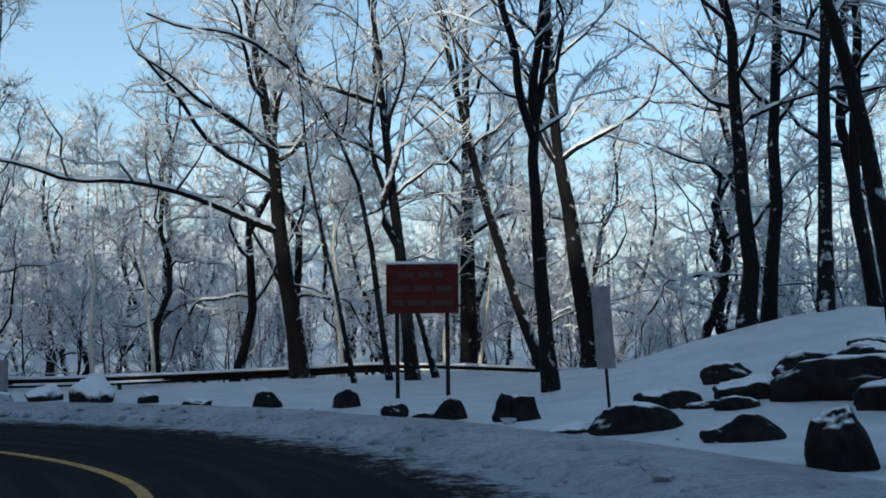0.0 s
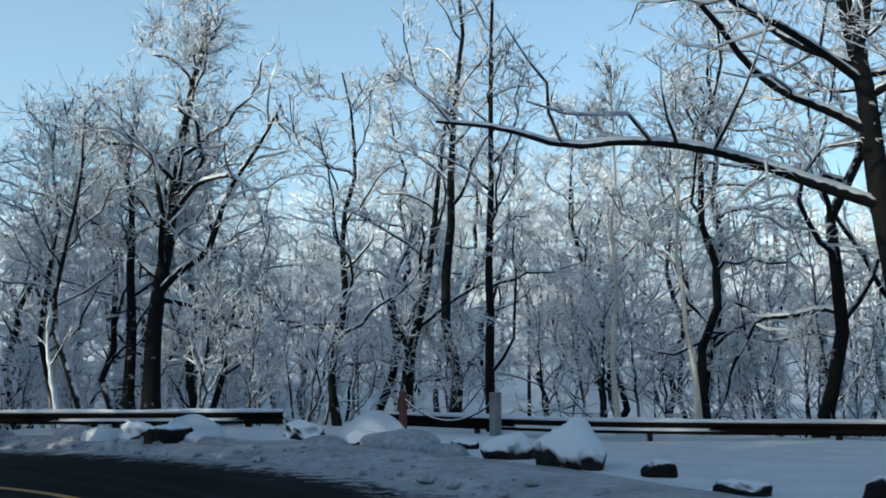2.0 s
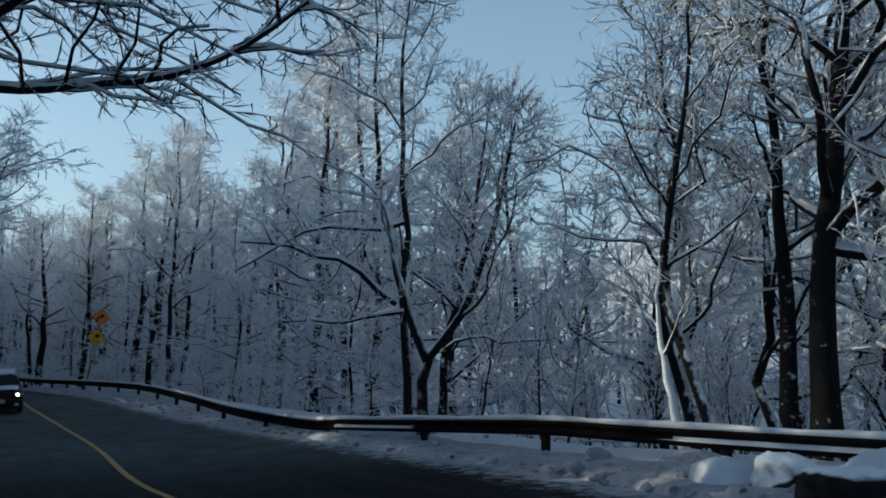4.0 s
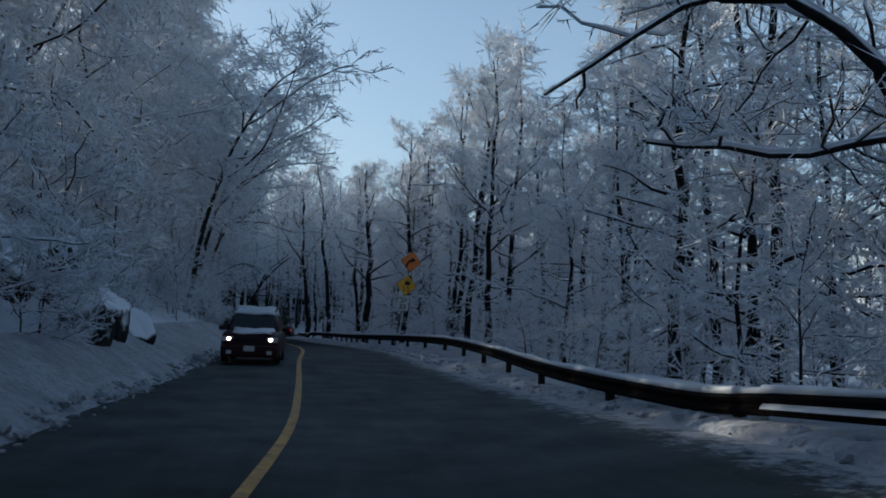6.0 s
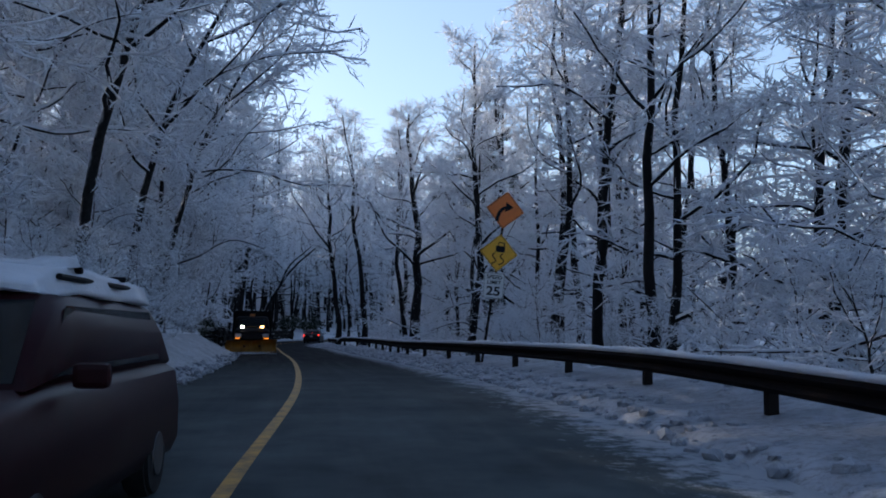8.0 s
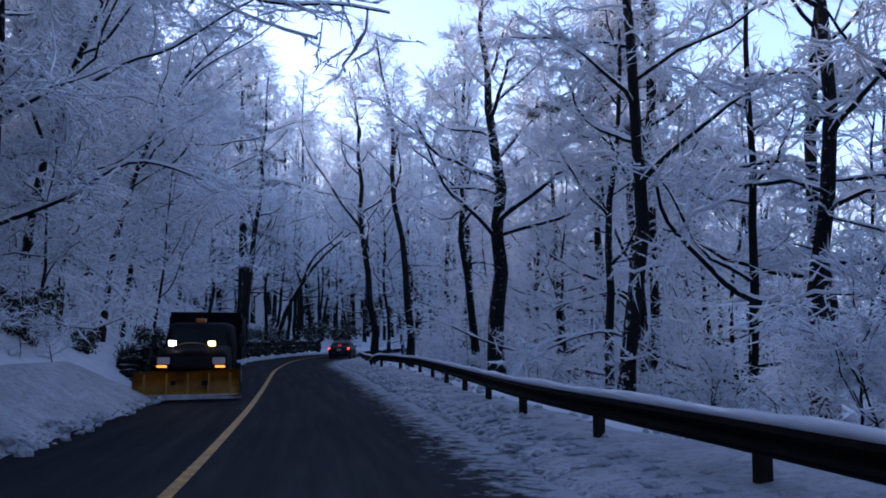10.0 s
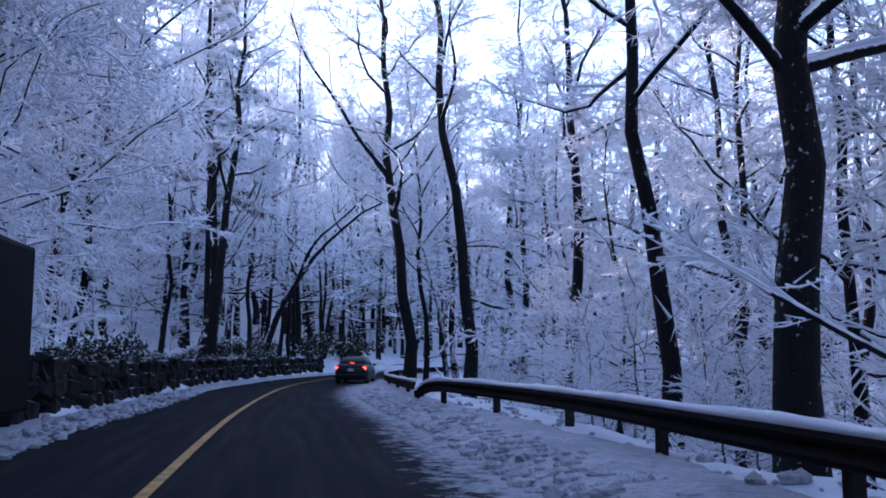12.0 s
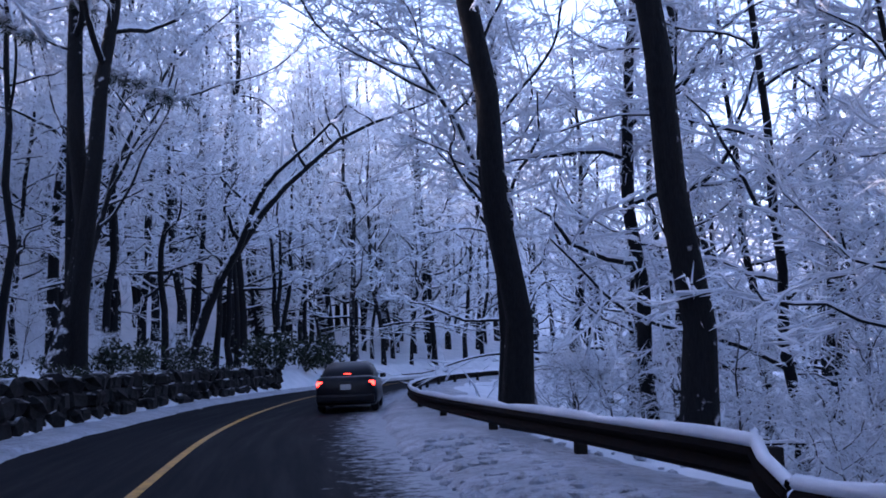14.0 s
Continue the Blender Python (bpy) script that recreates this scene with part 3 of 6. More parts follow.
def grow(seed, height=14.0, radius=0.16, lean=(0, 0), first=0.3, limbs=14, limb_len=4.0, spread=0.9, rise=0.05, twigs=7, sub=5, wander=0.17, droop=0.0,
         twig_r=0.014, trunk=None, own_limbs=(), fine=4, twig_len=0.9, crook=1.0):
    """A bare tree: arrays for the trunk with its limbs, and for the twigs."""
    rnd = np.random.RandomState(seed)
    wood, crown, load = Tubes(), Tubes(), Tubes()

    def lay_snow(path, radii, sides):
        """A ridge of snow on top of a limb, thinner where the limb is steep, broken here and there."""
        tan = np.gradient(path, axis=0)
        tan /= np.linalg.norm(tan, axis=1)[:, None] + 1e-9
        level = np.sqrt(np.clip(1 - tan[:, 2] ** 2, 0, 1)) * (0.75 + 0.5 * rnd.rand(len(path)))
        r = np.asarray(radii, float)
        thick = np.maximum((r * 0.62 + 0.016) * level - 0.006, 0.002)
        load.tube(path + np.c_[np.zeros((len(path), 2)), r * 0.62 + thick * 0.35], thick, sides)

    if trunk is None:
        n = 11
        f = np.linspace(0, 1, n)
        x = np.cumsum(rnd.randn(n) * 0.035 * crook * height / n * 3)
        y = np.cumsum(rnd.randn(n) * 0.035 * crook * height / n * 3)
        stem = np.stack([x - x[0] + lean[0] * height * f, y - y[0] + lean[1] * height * f, f * height], 1)
    else:
        stem = np.array(trunk, float)
        k = np.linspace(0, 1, 12)
        s = np.linspace(0, 1, len(stem))
        stem = np.stack([np.interp(k, s, stem[:, c]) for c in range(3)], 1)
        stem[1:, :2] += np.cumsum(rnd.randn(11, 2) * 0.03, 0)
    height = stem[-1, 2] - stem[0, 2]
    rad = radius * (1 - 0.82 * np.linspace(0, 1, len(stem)) ** 1.1)
    base = stem[:1] - (0, 0, 0.5)
    wood.tube(np.vstack([base, stem[:1] + (0, 0, 0.02), stem[1:]])[:, :], np.r_[radius * 1.5, radius * 1.22, rad[1:]], 9)
    starts, tw_a, tw_b, fi_a, fi_b = [], [], [], [], []
    for k in range(limbs):
        f = first + (1 - first) * (k + rnd.rand() * 0.8) / limbs
        f = min(f, 0.985)
        p, d = along(stem, f)
        a = k * 2.4 + rnd.rand() * 1.2
        out = np.array([math.cos(a), math.sin(a), 0.25 + 0.9 * f - droop])
        ln = limb_len * (1.12 - 0.75 * (f - first) / (1 - first)) * (0.7 + 0.6 * rnd.rand())
        starts.append((p, unit(out * (spread, spread, 1)), ln, np.interp(f, np.linspace(0, 1, len(rad)), rad) * 0.55))
    for p, d, ln, r in own_limbs:
        p = np.array(p, float)
        on = np.array([np.interp(p[2], stem[:, 2], stem[:, c]) for c in range(3)])
        starts.append((on if np.linalg.norm(on - p) < 0.8 else p, unit(np.array(d, float)), ln, r))
    for p, d, ln, r in starts:
        r = max(r, 0.02)
        path = bent(rnd, p, d, ln, 7, wander * 1.3, rise)
        if ln > 5.5:
            path = eased(path)
        wood.tube(path, np.linspace(r, r * 0.22 + 0.006, len(path)), 6)
        lay_snow(path, np.linspace(r, r * 0.22 + 0.006, len(path)), 5)
        for j in range(sub):
            f = 0.18 + 0.8 * (j + rnd.rand()) / sub
            q, e = along(path, min(f, 0.98))
            sd = unit(np.cross(e, (0, 0, 1)) * (1 if (j + int(rnd.rand() * 1.3)) % 2 else -1) + rnd.randn(3) * 0.35 + (0, 0, 0.25 - droop))
            l2 = ln * 0.42 * (1.15 - 0.6 * f) * (0.7 + 0.6 * rnd.rand())
            br = bent(rnd, q, e * 0.7 + sd * 0.9, l2, 4, wander * 1.6, rise * 0.7 - droop * 0.25)
            crown.tube(br, np.linspace(max(r * 0.38, 0.016), twig_r, len(br)), 3)
            if twig_r < 0.03:
                lay_snow(br, np.linspace(max(r * 0.38, 0.016), twig_r, len(br)), 3)
            if not twigs:
                continue
            # twigs and twiglets on this branch
            g = np.minimum(0.1 + 0.9 * (np.arange(twigs) + rnd.rand(twigs)) / twigs, 0.99)
            at = g * (len(br) - 1)
            lo = np.minimum(at.astype(int), len(br) - 2)
            q2 = br[lo] + (br[lo + 1] - br[lo]) * (at - lo)[:, None]
            e2 = br[lo + 1] - br[lo]
            e2 /= np.linalg.norm(e2, axis=1)[:, None]
            s2 = np.stack([e2[:, 1], -e2[:, 0], np.zeros(twigs)], 1) * np.where(np.arange(twigs) % 2, 1, -1)[:, None] + rnd.randn(twigs, 3) * 0.5 + (0, 0, 0.15 - droop)
            d2 = e2 * 0.7 + s2 / np.linalg.norm(s2, axis=1)[:, None]
            d2 /= np.linalg.norm(d2, axis=1)[:, None]
            l3 = twig_len * (0.5 + 0.8 * rnd.rand(twigs)) * (1.2 - 0.5 * g)
            tip = q2 + d2 * l3[:, None]
            tw_a.append(q2)
            tw_b.append(tip)
            for h in range(fine):
                f3 = 0.15 + 0.8 * (h + rnd.rand(twigs)) / fine * 0.98
                q3 = q2 + (tip - q2) * f3[:, None]
                d3 = d2 + rnd.randn(twigs, 3) * 0.75 - (0, 0, droop * 0.4)
                d3 /= np.linalg.norm(d3, axis=1)[:, None]
                fi_a.append(q3)
                fi_b.append(q3 + d3 * (l3 * (0.2 + 0.3 * rnd.rand(twigs)))[:, None])
    if tw_a:
        a, b = np.vstack(tw_a), np.vstack(tw_b)
        ln = np.linalg.norm(b - a, axis=1)
        crown.spindles(a, b, twig_r * (0.8 + 0.6 * rnd.rand(len(a))), np.c_[rnd.randn(len(a), 2) * 0.05, 0.02 - 0.25 * droop + rnd.randn(len(a)) * 0.04] * ln[:, None])
        if fi_a:
            a, b = np.vstack(fi_a), np.vstack(fi_b)
            crown.spikes(a, b, twig_r * (0.6 + 0.5 * rnd.rand(len(a))), 2)
    return wood.data(), crown.data(), load.data()


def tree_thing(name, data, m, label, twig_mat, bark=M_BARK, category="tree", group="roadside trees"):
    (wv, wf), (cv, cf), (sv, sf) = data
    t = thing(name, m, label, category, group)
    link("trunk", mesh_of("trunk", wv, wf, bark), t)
    link("crown", mesh_of("crown", cv, cf, twig_mat), t)
    link("snow_load", mesh_of("snow_load", sv, sf, M_CAP), t, "fresh snow along the limbs")
    return t


BARE = "bare dark-barked tree with snow lying along its branches"
LADEN = "tall dark trunk with fine twigs laden in fresh snow"
taken = []


def stand(name, x, y, label, twig_mat=M_TWIG, turn=0.0, z=None, bark=M_BARK, **kw):
    """A tree grown for its own place."""
    taken.append((x, y))
    return tree_thing(name, grow(**kw), pose(x, y, gz(x, y) if z is None else z, 0, 0, turn), label, twig_mat, bark)


# round the bend
stand("oak_tree", -6.35, 34.2, "large oak leaning over the snow with a long level limb", seed=11, height=17, radius=0.34, trunk=[(0, 0, 0), (-0.7, -0.5, 5.5), (-0.9, -0.7, 9), (-1.6, -1.0, 13), (-2.2, -1.2, 17)],
      first=0.42, limbs=13, limb_len=6.0, sub=7, twigs=6, fine=5,
      own_limbs=[((-0.7, -0.5, 5.6), (-1, -0.8, 0.12), 11.0, 0.16), ((-0.8, -0.6, 7.4), (-1, -0.6, 0.35), 8.0, 0.13), ((-0.9, -0.6, 8.6), (-0.6, -1.0, 0.4), 7.5, 0.12), ((-0.9, -0.7, 8.8), (0.8, 0.5, 0.5), 5.0, 0.1)])
stand("young_tree", -3.4, 27.9, "thin leaning young tree in the snow", seed=12, height=11, radius=0.085, trunk=[(0, 0, 0), (-0.6, 0, 3), (-1.5, 0, 7), (-1.9, 0, 11)], first=0.5, limbs=9, limb_len=2.6, sub=5, twigs=6, fine=5)
stand("tree", -2.5, 29.6, BARE, seed=13, height=15, radius=0.11, trunk=[(0, 0, 0), (-0.5, 0, 4), (-1.2, 0, 7), (-3.2, -0.5, 11), (-5, -0.8, 14)], first=0.45, limbs=12, limb_len=5, sub=6, twigs=6, fine=5)
stand("tree", -1.7, 29.2, "dark tree forking into several steep stems", seed=114, height=16, radius=0.23, trunk=[(0, 0, 0), (-0.3, 0, 3.5), (-0.6, 0, 7), (-1.0, 0.2, 11), (-1.2, 0.2, 16)], first=0.4, limbs=11, limb_len=4.5, sub=6, twigs=6, fine=5,
      own_limbs=[((-0.35, 0, 4.2), (-0.75, -0.2, 1), 9.5, 0.15), ((-0.5, 0, 5.6), (-0.5, -0.3, 1), 8.5, 0.11), ((-1.0, 0.2, 9), (-1, -0.3, 0.5), 8.5, 0.11)])
stand("tree", -1.0, 29.9, BARE, seed=15, height=10, radius=0.12, trunk=[(0, 0, 0), (-0.5, 0, 2), (-1.4, 0, 5.5), (-1.5, 0, 10)], first=0.5, limbs=9, limb_len=3.5, sub=5, twigs=6, fine=5)
stand("tree", -0.1, 38.5, "thick upright tree with a dark trunk", seed=16, height=19, radius=0.42, trunk=[(0, 0, 0), (0.1, 0, 5), (0.2, 0, 10), (0.3, 0, 19)], first=0.4, limbs=13, limb_len=5.5, sub=6, twigs=6, fine=5)
stand("tree", 2.7, 31.5, "dark tree leaning far over", seed=17, height=15, radius=0.24, trunk=[(0, 0, 0), (-0.9, 0, 2.2), (-2.6, 0, 8), (-3.4, 0, 12), (-4.6, 0, 16)], first=0.5, limbs=11, limb_len=4.5, sub=6, twigs=6, fine=5)
stand("tree", 2.1, 20.3, "slim dark tree forking high up", seed=18, height=13, radius=0.19, trunk=[(0, 0, 0), (-0.2, 0, 3), (-0.35, 0, 5.7), (0.1, 0, 8), (0.0, 0, 13)], first=0.5, limbs=10, limb_len=4.0, sub=6, twigs=6, fine=5,
      own_limbs=[((-0.35, 0, 5.7), (-0.75, -0.1, 1.5), 7.5, 0.11), ((-0.3, 0, 5.9), (0.2, 0.1, 1), 7, 0.12)])
stand("tree", 4.3, 30.8, "thick pale-edged tree trunk with snow", seed=19, height=18, radius=0.36, trunk=[(0, 0, 0), (-0.6, 0, 4.5), (-1.1, 0, 8), (-1.6, 0, 18)], first=0.5, limbs=11, limb_len=5, sub=6, twigs=6, fine=5)
for k, (x, y, r, lx) in enumerate([(7.6, 24.5, 0.23, -0.03), (8.5, 25.5, 0.20, 0.09), (9.0, 22.5, 0.19, 0.0), (11.3, 25, 0.19, 0.02), (13.5, 24, 0.17, 0.03), (12.3, 27.5, 0.22, -0.03)]):
    stand("tree", x, y, BARE, seed=30 + k, height=16 + k % 3, radius=r, lean=(lx, 0), first=0.3, limbs=13, limb_len=4.0, sub=6, twigs=6, fine=5)
stand("tree", 6.0, 11.6, "dark tree leaning beside the rocks", seed=40, height=12, radius=0.145, trunk=[(0, 0, 0), (-0.1, 0, 2.5), (-0.6, 0, 5), (-1.2, 0, 7), (-1.4, 0, 12)], first=0.5, limbs=9, limb_len=3.6, sub=6, twigs=6, fine=5)
# behind the rail, round the bend
stand("oak_tree", -26.9, 27.4, "big oak with crooked snow-lined limbs", seed=51, height=14, radius=0.30, trunk=[(0, 0, 0), (0, 0, 3), (0.3, 0.2, 6), (0.8, 0.3, 9.5), (1.8, 0.5, 13)], first=0.32, limbs=16, limb_len=6.4, spread=1.05, sub=9, twigs=7, fine=5, wander=0.30,
      own_limbs=[((0.1, 0, 4.2), (1, 0.35, 0.45), 7.5, 0.14), ((0.4, 0.2, 7), (-0.9, 0, 0.6), 5, 0.1), ((0.4, 0.2, 7.4), (1, 0.2, 0.6), 5, 0.1)])
stand("tree", -27.4, 27.0, "dark twin stem beside the oak", seed=52, height=10, radius=0.2, lean=(-0.05, 0), first=0.4, limbs=10, limb_len=3.4, sub=6, twigs=6, fine=5)
stand("tree", -24.2, 36.6, "tree forking low into two crooked stems", seed=53, height=13, radius=0.24, trunk=[(0, 0, 0), (0, 0, 2.6), (0.9, 0, 5), (1.4, 0, 8), (1.9, 0, 13)], first=0.35, limbs=12, limb_len=3.8, sub=6, twigs=6, fine=5,
      own_limbs=[((0, 0, 2.6), (-0.75, -0.2, 1), 8, 0.16)])
stand("tree", -17.1, 31.8, "straight slim tree with a black trunk", seed=54, height=15, radius=0.15, trunk=[(0, 0, 0), (0.05, 0, 4), (0.2, 0, 9), (0.4, 0, 15)], first=0.3, limbs=13, limb_len=3.4, sub=6, twigs=6, fine=5,
      own_limbs=[((0, 0, 1.6), (1, 0.2, 0.7), 4.5, 0.06)])
stand("tree", -20.5, 34.5, BARE, seed=55, height=17, radius=0.2, lean=(0.01, 0), first=0.4, limbs=12, limb_len=4.2, sub=6, twigs=6, fine=5)
stand("tree", -27.3, 24.3, "thin dark tree bowed over the rail", seed=56, height=9, radius=0.11, trunk=[(1.3, 0.4, 0), (0.2, 0, 2.6), (0, 0, 4.0), (0.4, 0.3, 7), (0.3, 0.4, 9.5)], first=0.35, limbs=9, limb_len=3.0, sub=6, twigs=6, fine=5)
stand("dead_tree", -27.0, 24.5, "short leaning dead trunk plastered with snow", seed=58, bark=M_LADENLIMB, trunk=[(0, 0, 0), (-0.15, -0.1, 1.2), (-0.35, -0.2, 2.4), (-0.3, -0.25, 3.6)], radius=0.10, first=0.45, limbs=4, limb_len=1.4, sub=3, twigs=3, fine=2)
stand("tree", -34.8, 20.9, "tree with dark limbs spreading from a low fork", bark=M_LIMB, seed=57, height=7, radius=0.16, trunk=[(0, 0, 0), (0, 0, 1.9), (1.0, 1.0, 3.4), (1.6, 1.6, 5.5), (2, 2, 8)], first=0.4, limbs=9, limb_len=3.2, sub=6, twigs=6, fine=5,
      own_limbs=[((0, 0, 1.9), (0.5, -1.0, 1.6), 6.5, 0.14), ((0.3, -0.8, 3.4), (0.3, -1.2, 0.9), 4.5, 0.1), ((0.2, -0.6, 3.2), (0.0, -1.2, -0.05), 3.5, 0.06)])
for k, (x, y, h, r) in enumerate([(-47.5, 24.5, 13, 0.17), (-30.5, 26.5, 10, 0.12), (-31.5, 29.5, 11, 0.15), (-29.3, 31.3, 10, 0.13), (-22.2, 30.8, 11, 0.14), (-12.5, 36, 12, 0.16), (-40.5, 22.5, 11, 0.15), (-33, 34, 14, 0.2), (-14, 40, 14, 0.2)]):
    stand("tree", x, y, BARE, seed=70 + k, height=h, radius=r, lean=(0.03 * math.sin(k * 2.3), 0.03 * math.cos(k)), first=0.2, limbs=12, limb_len=4.8, rise=0.09, sub=7, twigs=6, fine=4, wander=0.3, crook=2.2)
for k, (x, y) in enumerate([(-4.9, 35.2), (-14.0, 33.5), (-12.2, 34.8), (0.3, 36.5), (-1.2, 37.2), (-31.9, 26.9)]):
    t = tree_thing("birch_tree", grow(seed=90 + k, height=10, radius=0.09, lean=(0.02 * (k - 2), 0), first=0.4, limbs=9, limb_len=2.4, sub=5, twigs=6, fine=5), pose(x, y, gz(x, y)), "slim birch with pale sunlit bark", M_TWIG, M_BIRCH)
    taken.append((x, y))
# inside the bend: limbs reach over the road
OVER = [((0.4 + 0.06 * k, 0.1 + 0.03 * k, 6.0 + 0.34 * k), (math.sin(radians(a)), math.cos(radians(a)), 0.06 + 0.05 * (k % 3)), ln, 0.09 - 0.003 * k)
        for k, (a, ln) in enumerate([(30, 6.4), (48, 7.2), (66, 7.0), (40, 7.5), (20, 7.6), (55, 8.2), (28, 7.6), (74, 7.8), (46, 8.0)])]
stand("tree", -25.8, 11.3, "tree with long snow-lined limbs over the road", M_LIMB, seed=101, height=13, radius=0.34, trunk=[(0, 0, 0), (0.3, 0.1, 4), (0.8, 0.3, 8), (1, 0.5, 13)], first=0.5, limbs=9, limb_len=5.0, sub=15, twigs=9, fine=4, droop=0.16, rise=0.015, wander=0.14, twig_r=0.014,
      own_limbs=OVER)
# over the rail at the start of the straight
stand("tree", -37.2, 20.9, "tree with one stout limb over the rail", bark=M_LIMB, seed=102, height=14, radius=0.13, first=0.5, limbs=10, limb_len=3.5, sub=6, twigs=6, fine=3,
      own_limbs=[((0, 0, 6.0), (-0.42, -0.95, -0.40), 5.4, 0.085), ((-0.6, -1.4, 5.5), (-0.2, -0.7, -0.9), 2.2, 0.03)])

# along the straight, by the rail
STRAIGHT = [  # x, y, height, radius, lean along x and y, first limb
    (-108.2, -4.7, 17, 0.38, 0.01, -0.06, 0.42), (-130.95, -17.9, 20, 0.27, 0.10, -0.10, 0.34), (-129.4, -14.9, 22, 0.28, 0.08, -0.08, 0.5), (-126.2, -10.5, 19, 0.25, 0.05, -0.05, 0.4),
    (-133.2, -7.2, 18, 0.22, 0.05, 0.0, 0.4), (-102.0, 0.3, 15, 0.17, 0.02, 0.03, 0.35), (-103.2, 1.6, 20, 0.24, 0.0, 0.0, 0.4), (-108.2, 1.0, 15, 0.26, 0.04, 0.0, 0.2),
    (-112.6, -6.7, 17, 0.21, 0.005, -0.01, 0.42), (-119.5, -5.0, 15, 0.17, 0.02, 0.02, 0.4), (-116.0, 1.5, 16, 0.2, 0.0, 0.0, 0.3), (-88.6, 8.3, 18, 0.24, 0.01, 0.0, 0.35),
    (-66.3, 17.8, 18, 0.24, 0.02, 0.0, 0.3), (-72.5, 17.5, 16, 0.18, 0.0, 0.0, 0.3), (-86.5, 6.6, 19, 0.2, 0.0, 0.02, 0.4), (-92.5, 9.5, 17, 0.24, 0.02, 0.02, 0.3),
    (-81.8, 8.7, 20, 0.22, 0.0, 0.0, 0.4), (-97.1, 1.0, 18, 0.25, 0.0, 0.0, 0.35), (-58.5, 19.5, 18, 0.24, 0.0, 0.0, 0.3), (-76.5, 10.5, 17, 0.2, 0.02, 0.0, 0.35),
    (-139.5, -14.5, 17, 0.22, 0.03, 0.0, 0.4), (-146.0, -19.5, 18, 0.2, 0.02, -0.04, 0.4), (-137.5, -19.0, 16, 0.14, 0.05, -0.02, 0.4), (-122.0, -1.5, 17, 0.2, 0.0, 0.0, 0.35),
]
for k, (x, y, h, r, lx, ly, fs) in enumerate(STRAIGHT):
    extra = []
    if k == 0:
        extra = [((0.06, -0.38, 6.4), (0.5, -0.9, 1.1), 7, 0.12), ((0.06, -0.4, 6.6), (-0.6, 0.9, 0.75), 7, 0.13)]
    if k == 1:
        extra = [((0.9, -0.3, 9.2), (0.7, -0.6, 1.3), 8, 0.12), ((0.9, -0.3, 9.0), (-0.6, 0.7, 1.2), 6, 0.09), ((1.1, -0.3, 11), (0.6, -1, 0.25), 6, 0.06)]
    if k == 7:
        extra = [((0.1, 0, 1.6), (0.6, -1.0, 0.9), 9, 0.09), ((0.1, 0, 5), (0.8, -0.6, 0.7), 6, 0.09)]
    stand("tree", x, y, LADEN, M_TWIGW, bark=M_MOTTLED if k in (0, 5, 17) else M_BARK, seed=200 + k, height=h, radius=r, lean=(lx, ly), first=fs, limbs=13, limb_len=4.4, sub=7, twigs=8, fine=7, twig_r=0.022, droop=0.12, own_limbs=extra)
# along the straight, by the wall and on the bank
for k, (x, y, h, r, lx, ly, fs) in enumerate([(-137.9, -31.9, 23, 0.32, 0.0, 0.01, 0.42), (-138.5, -31.6, 22, 0.29, -0.02, 0.11, 0.42), (-141.5, -36.5, 20, 0.16, 0, 0, 0.4), (-121, -27.5, 15, 0.16, 0.0, 0.04, 0.3), (-104, -22.5, 15, 0.14, 0.03, 0.05, 0.3), (-106.5, -19.6, 9, 0.07, -0.03, 0.1, 0.25)]):
    stand("tree", x, y, LADEN, M_TWIGW, seed=240 + k, height=h, radius=r, lean=(lx, ly), first=fs, limbs=14, limb_len=4.4, sub=7, twigs=7, fine=6, twig_r=0.021, droop=0.2)
stand("tree", -152.5, -35.4, "double trunk bowed over the road under snow", M_TWIGW, seed=250, twig_r=0.024, height=14, radius=0.27, trunk=[(0, 0, 0), (-0.5, 1.5, 4.2), (-1.1, 3.8, 8), (-2.0, 7.2, 11), (-2.6, 11.5, 12.4)], first=0.35, limbs=14, limb_len=4.4, sub=6, twigs=6, fine=4, droop=0.3,
      own_limbs=[((-0.35, 1.1, 3.4), (-0.4, 1.1, 1.3), 11, 0.19)])
for k, (x, y, lx, ly) in enumerate([(-158, -36.5, 0.0, 0.06), (-160, -36.5, 0.0, 0.0), (-163, -37.5, 0, -0.05), (-157.5, -37.5, 0.02, 0.12), (-168, -37, 0, -0.08), (-152, -36, 0, 0), (-148, -36.5, 0, 0.02), (-171, -38, 0, 0.03), (-176, -38, 0, 0), (-183, -36.5, 0, 0.02)]):
    stand("tree", x, y, LADEN, M_TWIGW, seed=260 + k, height=13 + k % 4, radius=0.18, lean=(lx, ly), first=0.4, limbs=11, limb_len=3.6, sub=5, twigs=5, fine=3, twig_r=0.024, droop=0.2)

for k in range(13):
    x, y = -167.5 - 1.3 * (k % 4), -35.2 + 0.75 * k
    stand("tree", x - (4 if k > 7 else 0), y - (1.5 if k < 8 else -1.5), "thin dark leaning trunk at the far bend", M_TWIGW, seed=600 + k, height=12 + k % 3, radius=0.13 + 0.05 * (k % 3 == 0), lean=(0, 0.16 * math.sin(k * 2.1)), first=0.55, limbs=9, limb_len=3.2, sub=5, twigs=5, fine=3, twig_r=0.03, droop=0.2) if abs(float(lane_at([(x, y)])[1][0])) > 6 else None


